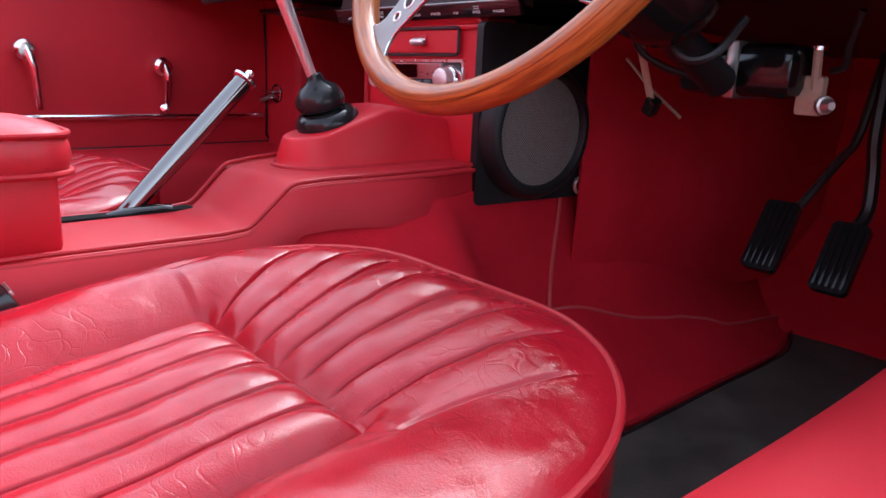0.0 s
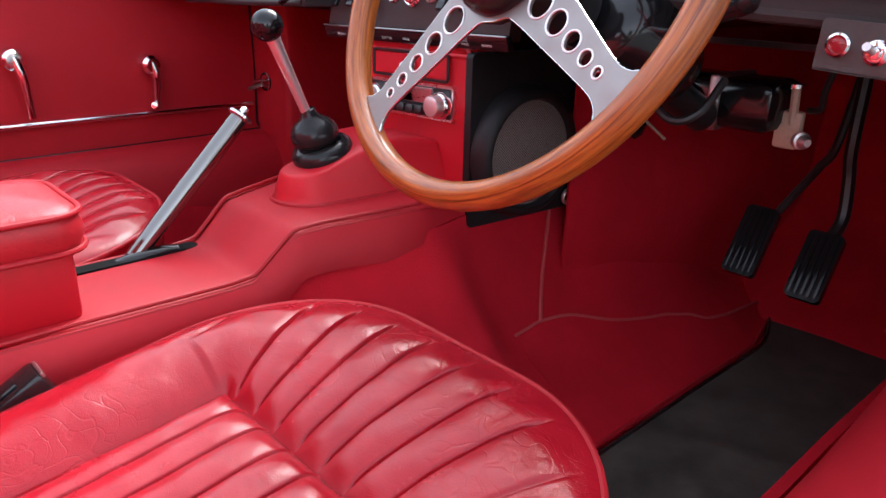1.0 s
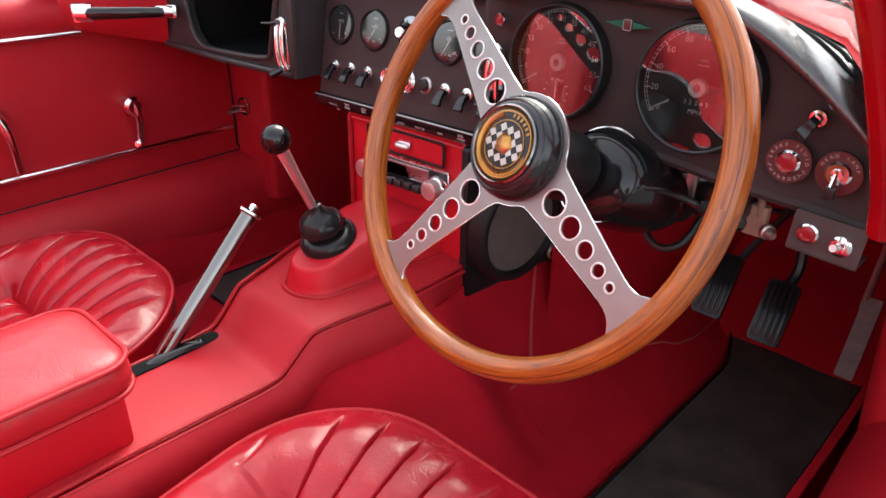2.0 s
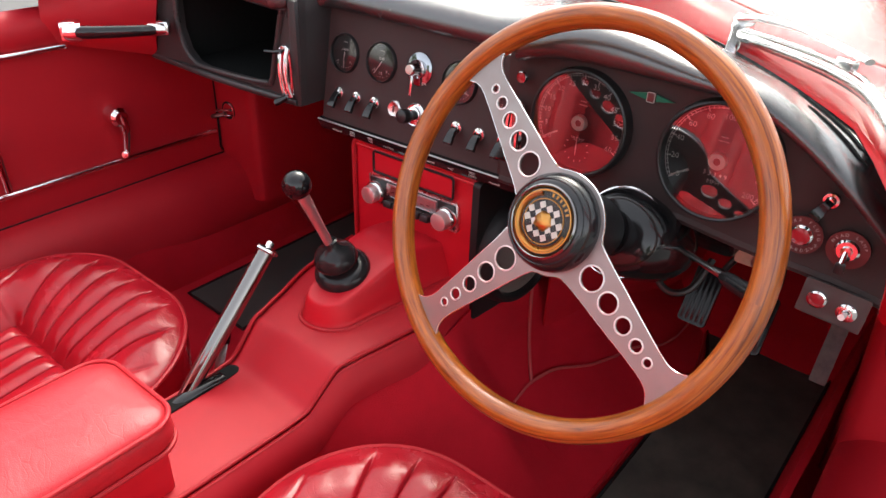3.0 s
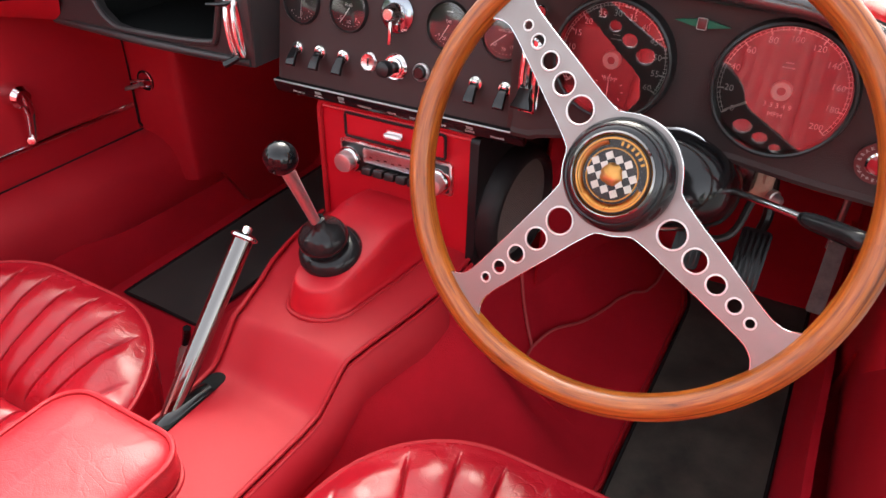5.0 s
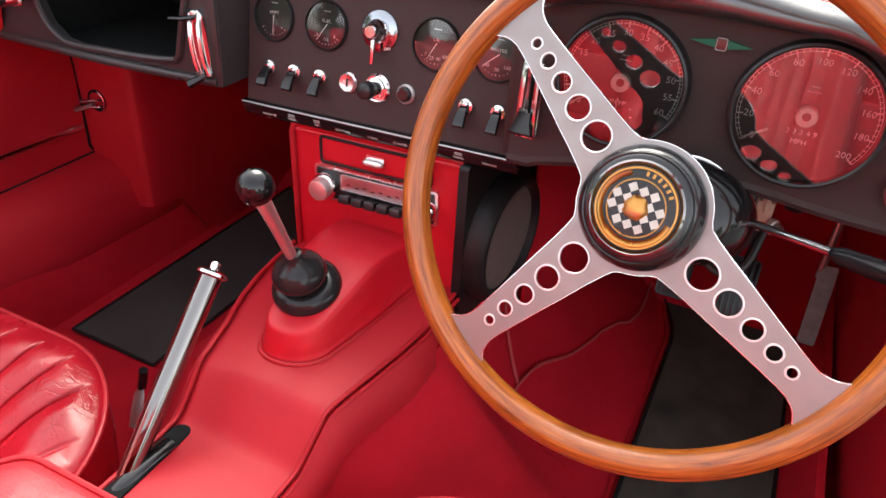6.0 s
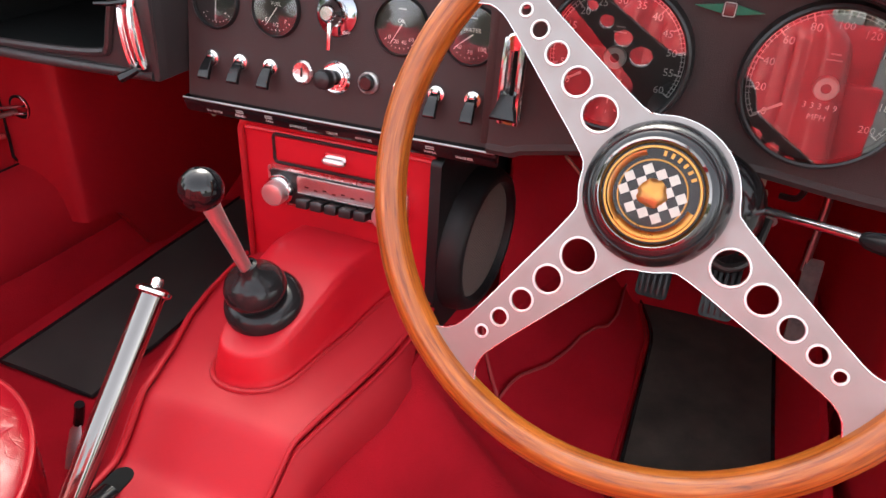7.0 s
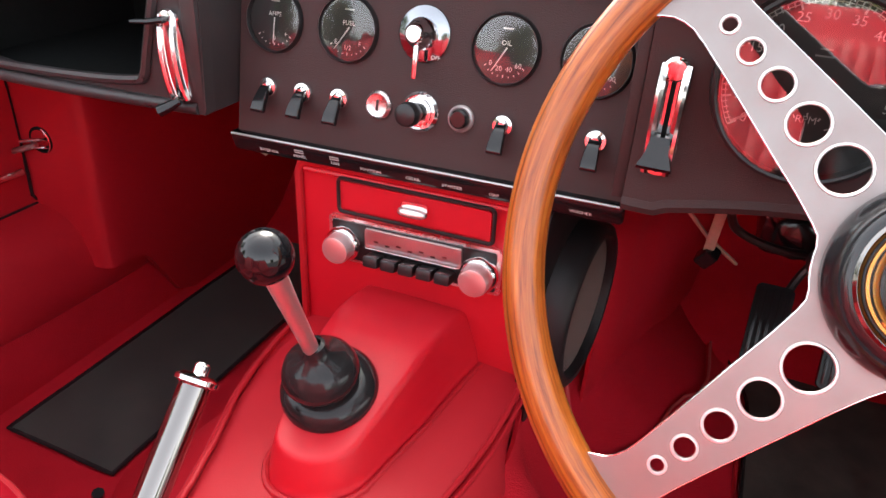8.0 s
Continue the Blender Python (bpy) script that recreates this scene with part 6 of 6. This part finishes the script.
# ---- grab handle ----
gh = thing("grab_handle", "black grab handle with chrome ends beside the glove compartment", "grab handle", (-0.52, -0.09, 0.70))
g0, g1 = Vector((-0.545, -0.165, 0.714)), Vector((-0.470, -0.060, 0.714))
gd = (g1 - g0).normalized()
out = Vector((0.75, -0.6, 0.1)).normalized()
grip = smooth_line([g0 + out * 0.012, g0.lerp(g1, 0.3) + out * 0.019, g0.lerp(g1, 0.7) + out * 0.019, g1 + out * 0.012], 5)
part("grip", tube(bmesh.new(), grip, [lerp(0.0105, 0.0080, k / (len(grip) - 1)) for k in range(len(grip))], 14), GLOSS, gh, "black grip")
for q, s, k in ((g0, -1, 1.15), (g1, 1, 0.85)):
    em = axis_frame(q + gd * s * 0.004, out)
    bracket = part("end_bracket", box(bmesh.new(), (-0.011 * k, -0.013 * k, -0.026), (0.011 * k, 0.013 * k, 0.008), 0.004, em), CHROME, gh, "chrome end bracket")
    part("ferrule", tube(bmesh.new(), [q + out * 0.010 - gd * s * 0.016, q + out * 0.011 - gd * s * 0.002, q + out * 0.010 + gd * s * 0.008], [0.0122 * k, 0.0118 * k, 0.0096 * k], 16), CHROME, bracket, "chrome ferrule")

# ---- windscreen, scuttle and bonnet ----
ws = thing("windscreen", "curved windscreen glass in a slim chrome frame", "windscreen", (0, 0.25, 0.79), kind="structure")
def screen(u, v):
    x = lerp(-0.575, 0.575, u)
    _, yb, zb = screen_base(x)
    return (lerp(x, x * 0.90, v), lerp(yb, yb - 0.24 + 0.1 * x * x, v), lerp(zb, 1.13 - 0.10 * x * x, v))
g = part("pane", sheet(bmesh.new(), screen, 40, 12), SCREEN, ws, "clear laminated glass", 40, Vector((0, -1, 0)))
g.visible_shadow = False
part("top_rail", tube(bmesh.new(), [Vector(screen(i / 30, 1)) for i in range(31)], 0.012, 10), CHROME, ws, "chrome top rail")
part("lower_seal", tube(bmesh.new(), [Vector(screen(i / 40, 0)) for i in range(41)], 0.0035, 8), RUBBER, ws, "black rubber seal")
b = bmesh.new()
def bonnet(u, v):
    x = lerp(-0.82, 0.82, u)
    nose = max(0.0, (v - 0.72) / 0.28)
    base = screen_base(x)
    y = lerp(base.y + 0.006, 2.3, v ** 1.6) - 0.55 * (x / 0.82) ** 4 * nose
    crown = 0.030 * math.exp(-(x / 0.22) ** 2) * step(0.02, 0.12, v)
    wing = 0.05 * math.exp(-((abs(x) - 0.60) / 0.14) ** 2) * step(0.05, 0.3, v)
    z = lerp(base.z - 0.004 + 0.024 * step(-0.03, 0.12, v) - 0.003, 0.785 - 0.16 * x * x, step(0.12, 0.28, v)) - 0.02 * v - 0.30 * max(0, abs(x) - 0.62) ** 1.2 + crown + wing - 0.10 * v * v - 0.22 * nose ** 2
    return (x * (1 - 0.30 * nose ** 2), y, z)
sheet(b, bonnet, 60, 50, 0.01)
single("bonnet", b, PAINT, "glossy red car bonnet beyond the windscreen", "bonnet", "structure")


def wiper(x):
    ob = thing("wiper", "chrome windscreen wiper lying along the screen base", "wiper", screen_base(x), "wipers")
    def at(u, lift):
        u = (x + (u - 0.352)) / 1.15 + 0.5
        q = Vector(screen(u, 0.0))
        d = (Vector(screen(u, 0.2)) - q).normalized()
        return q + d * lift + Vector((0, 0.012, 0.006))
    def bar(rows, n=12):
        return [at(lerp(rows[0][0], rows[-1][0], k / n), along(rows, lerp(rows[0][0], rows[-1][0], k / n))) for k in range(n + 1)]
    part("blade", tube(bmesh.new(), bar([(0.352, 0.010), (0.40, 0.017), (0.48, 0.031), (0.56, 0.036)]), 0.0017, 8, flat=1.8), RUBBER, ob, "black rubber wiper blade")
    part("blade_holder", tube(bmesh.new(), bar([(0.350, 0.016), (0.40, 0.025), (0.48, 0.041), (0.56, 0.048)]), 0.0046, 10, flat=1.5), CHROME, ob, "chrome blade holder")
    part("rail", tube(bmesh.new(), bar([(0.362, 0.030), (0.42, 0.042), (0.48, 0.053), (0.55, 0.058)]), 0.0022, 8), CHROME, ob, "chrome blade rail")
    part("arm", tube(bmesh.new(), [p + Vector((0, 0.012, 0.004)) for p in bar([(0.345, 0.030), (0.38, 0.046), (0.44, 0.060), (0.52, 0.066)])], [lerp(0.0070, 0.0042, k / 12) for k in range(13)], 10, flat=0.7), CHROME, ob, "tapered chrome arm")
    part("blade_clip", box(bmesh.new(), (-0.010, -0.004, -0.004), (0.010, 0.004, 0.004), 0.0015, pose(*at(0.50, 0.060), 0, 0, -38)), CHROME, ob, "chrome blade clip")
    part("pivot", lathe(bmesh.new(), [(0.0, -0.03), (0.011, -0.03), (0.0115, 0.0), (0.013, 0.002), (0.013, 0.012), (0.009, 0.019), (0, 0.021)], axis_frame(at(0.348, 0.018) + Vector((0, 0.008, 0)), (0, 0.3, 1)), 20), CHROME, ob)


for x in (-0.27, 0.04, 0.352):
    wiper(x)


# ---- behind the seats ----
b = box(bmesh.new(), (-0.64, -1.10, 0.60), (0.64, -0.96, 0.80), 0.03)
single("rear_shelf", b, VINYL, "plain red shelf behind the seats", "shelf", "structure")


# ---- trees out of view: some behind, mirrored in the gauge glasses, some added ----
def tree(x, y, height, spread, seed):
    rnd = random.Random(seed)
    ob = thing("tree", "leafy green tree out of view, standing on the asphalt round the car", "tree", (x, y, -0.06), "trees")
    top = Vector((x + rnd.uniform(-0.3, 0.3), y + rnd.uniform(-0.3, 0.3), height * 0.80))
    foot = Vector((x, y, -0.06))
    stem = smooth_line([foot, foot.lerp(top, 0.35) + Vector((rnd.uniform(-0.15, 0.15), 0.1, 0)), foot.lerp(top, 0.7), top], 5)
    part("trunk", tube(bmesh.new(), stem, [lerp(0.20, 0.04, i / (len(stem) - 1)) for i in range(len(stem))], 10), BARK, ob)
    tips = [top]
    for k in range(9):
        t = lerp(0.28, 0.9, k / 8)
        base = foot.lerp(top, t)
        a = k * 2.4 + rnd.uniform(-0.4, 0.4)
        reach = spread * lerp(0.95, 0.55, t) * rnd.uniform(0.7, 1.0)
        tip = base + Vector((reach * math.cos(a), reach * math.sin(a), reach * rnd.uniform(0.25, 0.6)))
        limb = smooth_line([base, base.lerp(tip, 0.5) + Vector((0, 0, 0.12)), tip], 4)
        part("limb", tube(bmesh.new(), limb, [lerp(0.075, 0.015, i / (len(limb) - 1)) for i in range(len(limb))], 7), BARK, ob)
        tips += [tip, base.lerp(tip, 0.55)]
    verts, faces = [], []
    for tip in tips:
        for _ in range(230):
            d = Vector((rnd.gauss(0, 1), rnd.gauss(0, 1), rnd.gauss(0, 0.75))) * spread * 0.21
            c = tip + d
            n = Vector((rnd.gauss(0, 1), rnd.gauss(0, 1), rnd.gauss(0.5, 1))).normalized()
            e1 = n.orthogonal().normalized()
            e2 = n.cross(e1)
            w, h = rnd.uniform(0.05, 0.09), rnd.uniform(0.10, 0.16)
            i = len(verts)
            verts += [c - e2 * h, c + e1 * w, c + e2 * h, c - e1 * w]
            faces.append((i, i + 1, i + 2, i + 3))
    b = bmesh.new()
    vs = [b.verts.new(v) for v in verts]
    for f in faces:
        b.faces.new([vs[i] for i in f])
    part("crown", b, LEAF, ob, "", 0)


# the last three are added on the passenger side to block low sky light
for k, (x, y, height, spread) in enumerate(((-9.6, -15.4, 5.6, 2.2), (-3.8, -17.6, 6.4, 2.5), (3.2, -16.8, 5.8, 2.3), (9.0, -14.8, 6.2, 2.4), (15.6, -8.6, 5.4, 2.1), (-12.2, -7.0, 6.6, 2.8), (-12.8, -1.4, 7.0, 2.9), (-12.4, 4.4, 6.4, 2.7))):
    tree(x, y, height, spread, 40 + k)
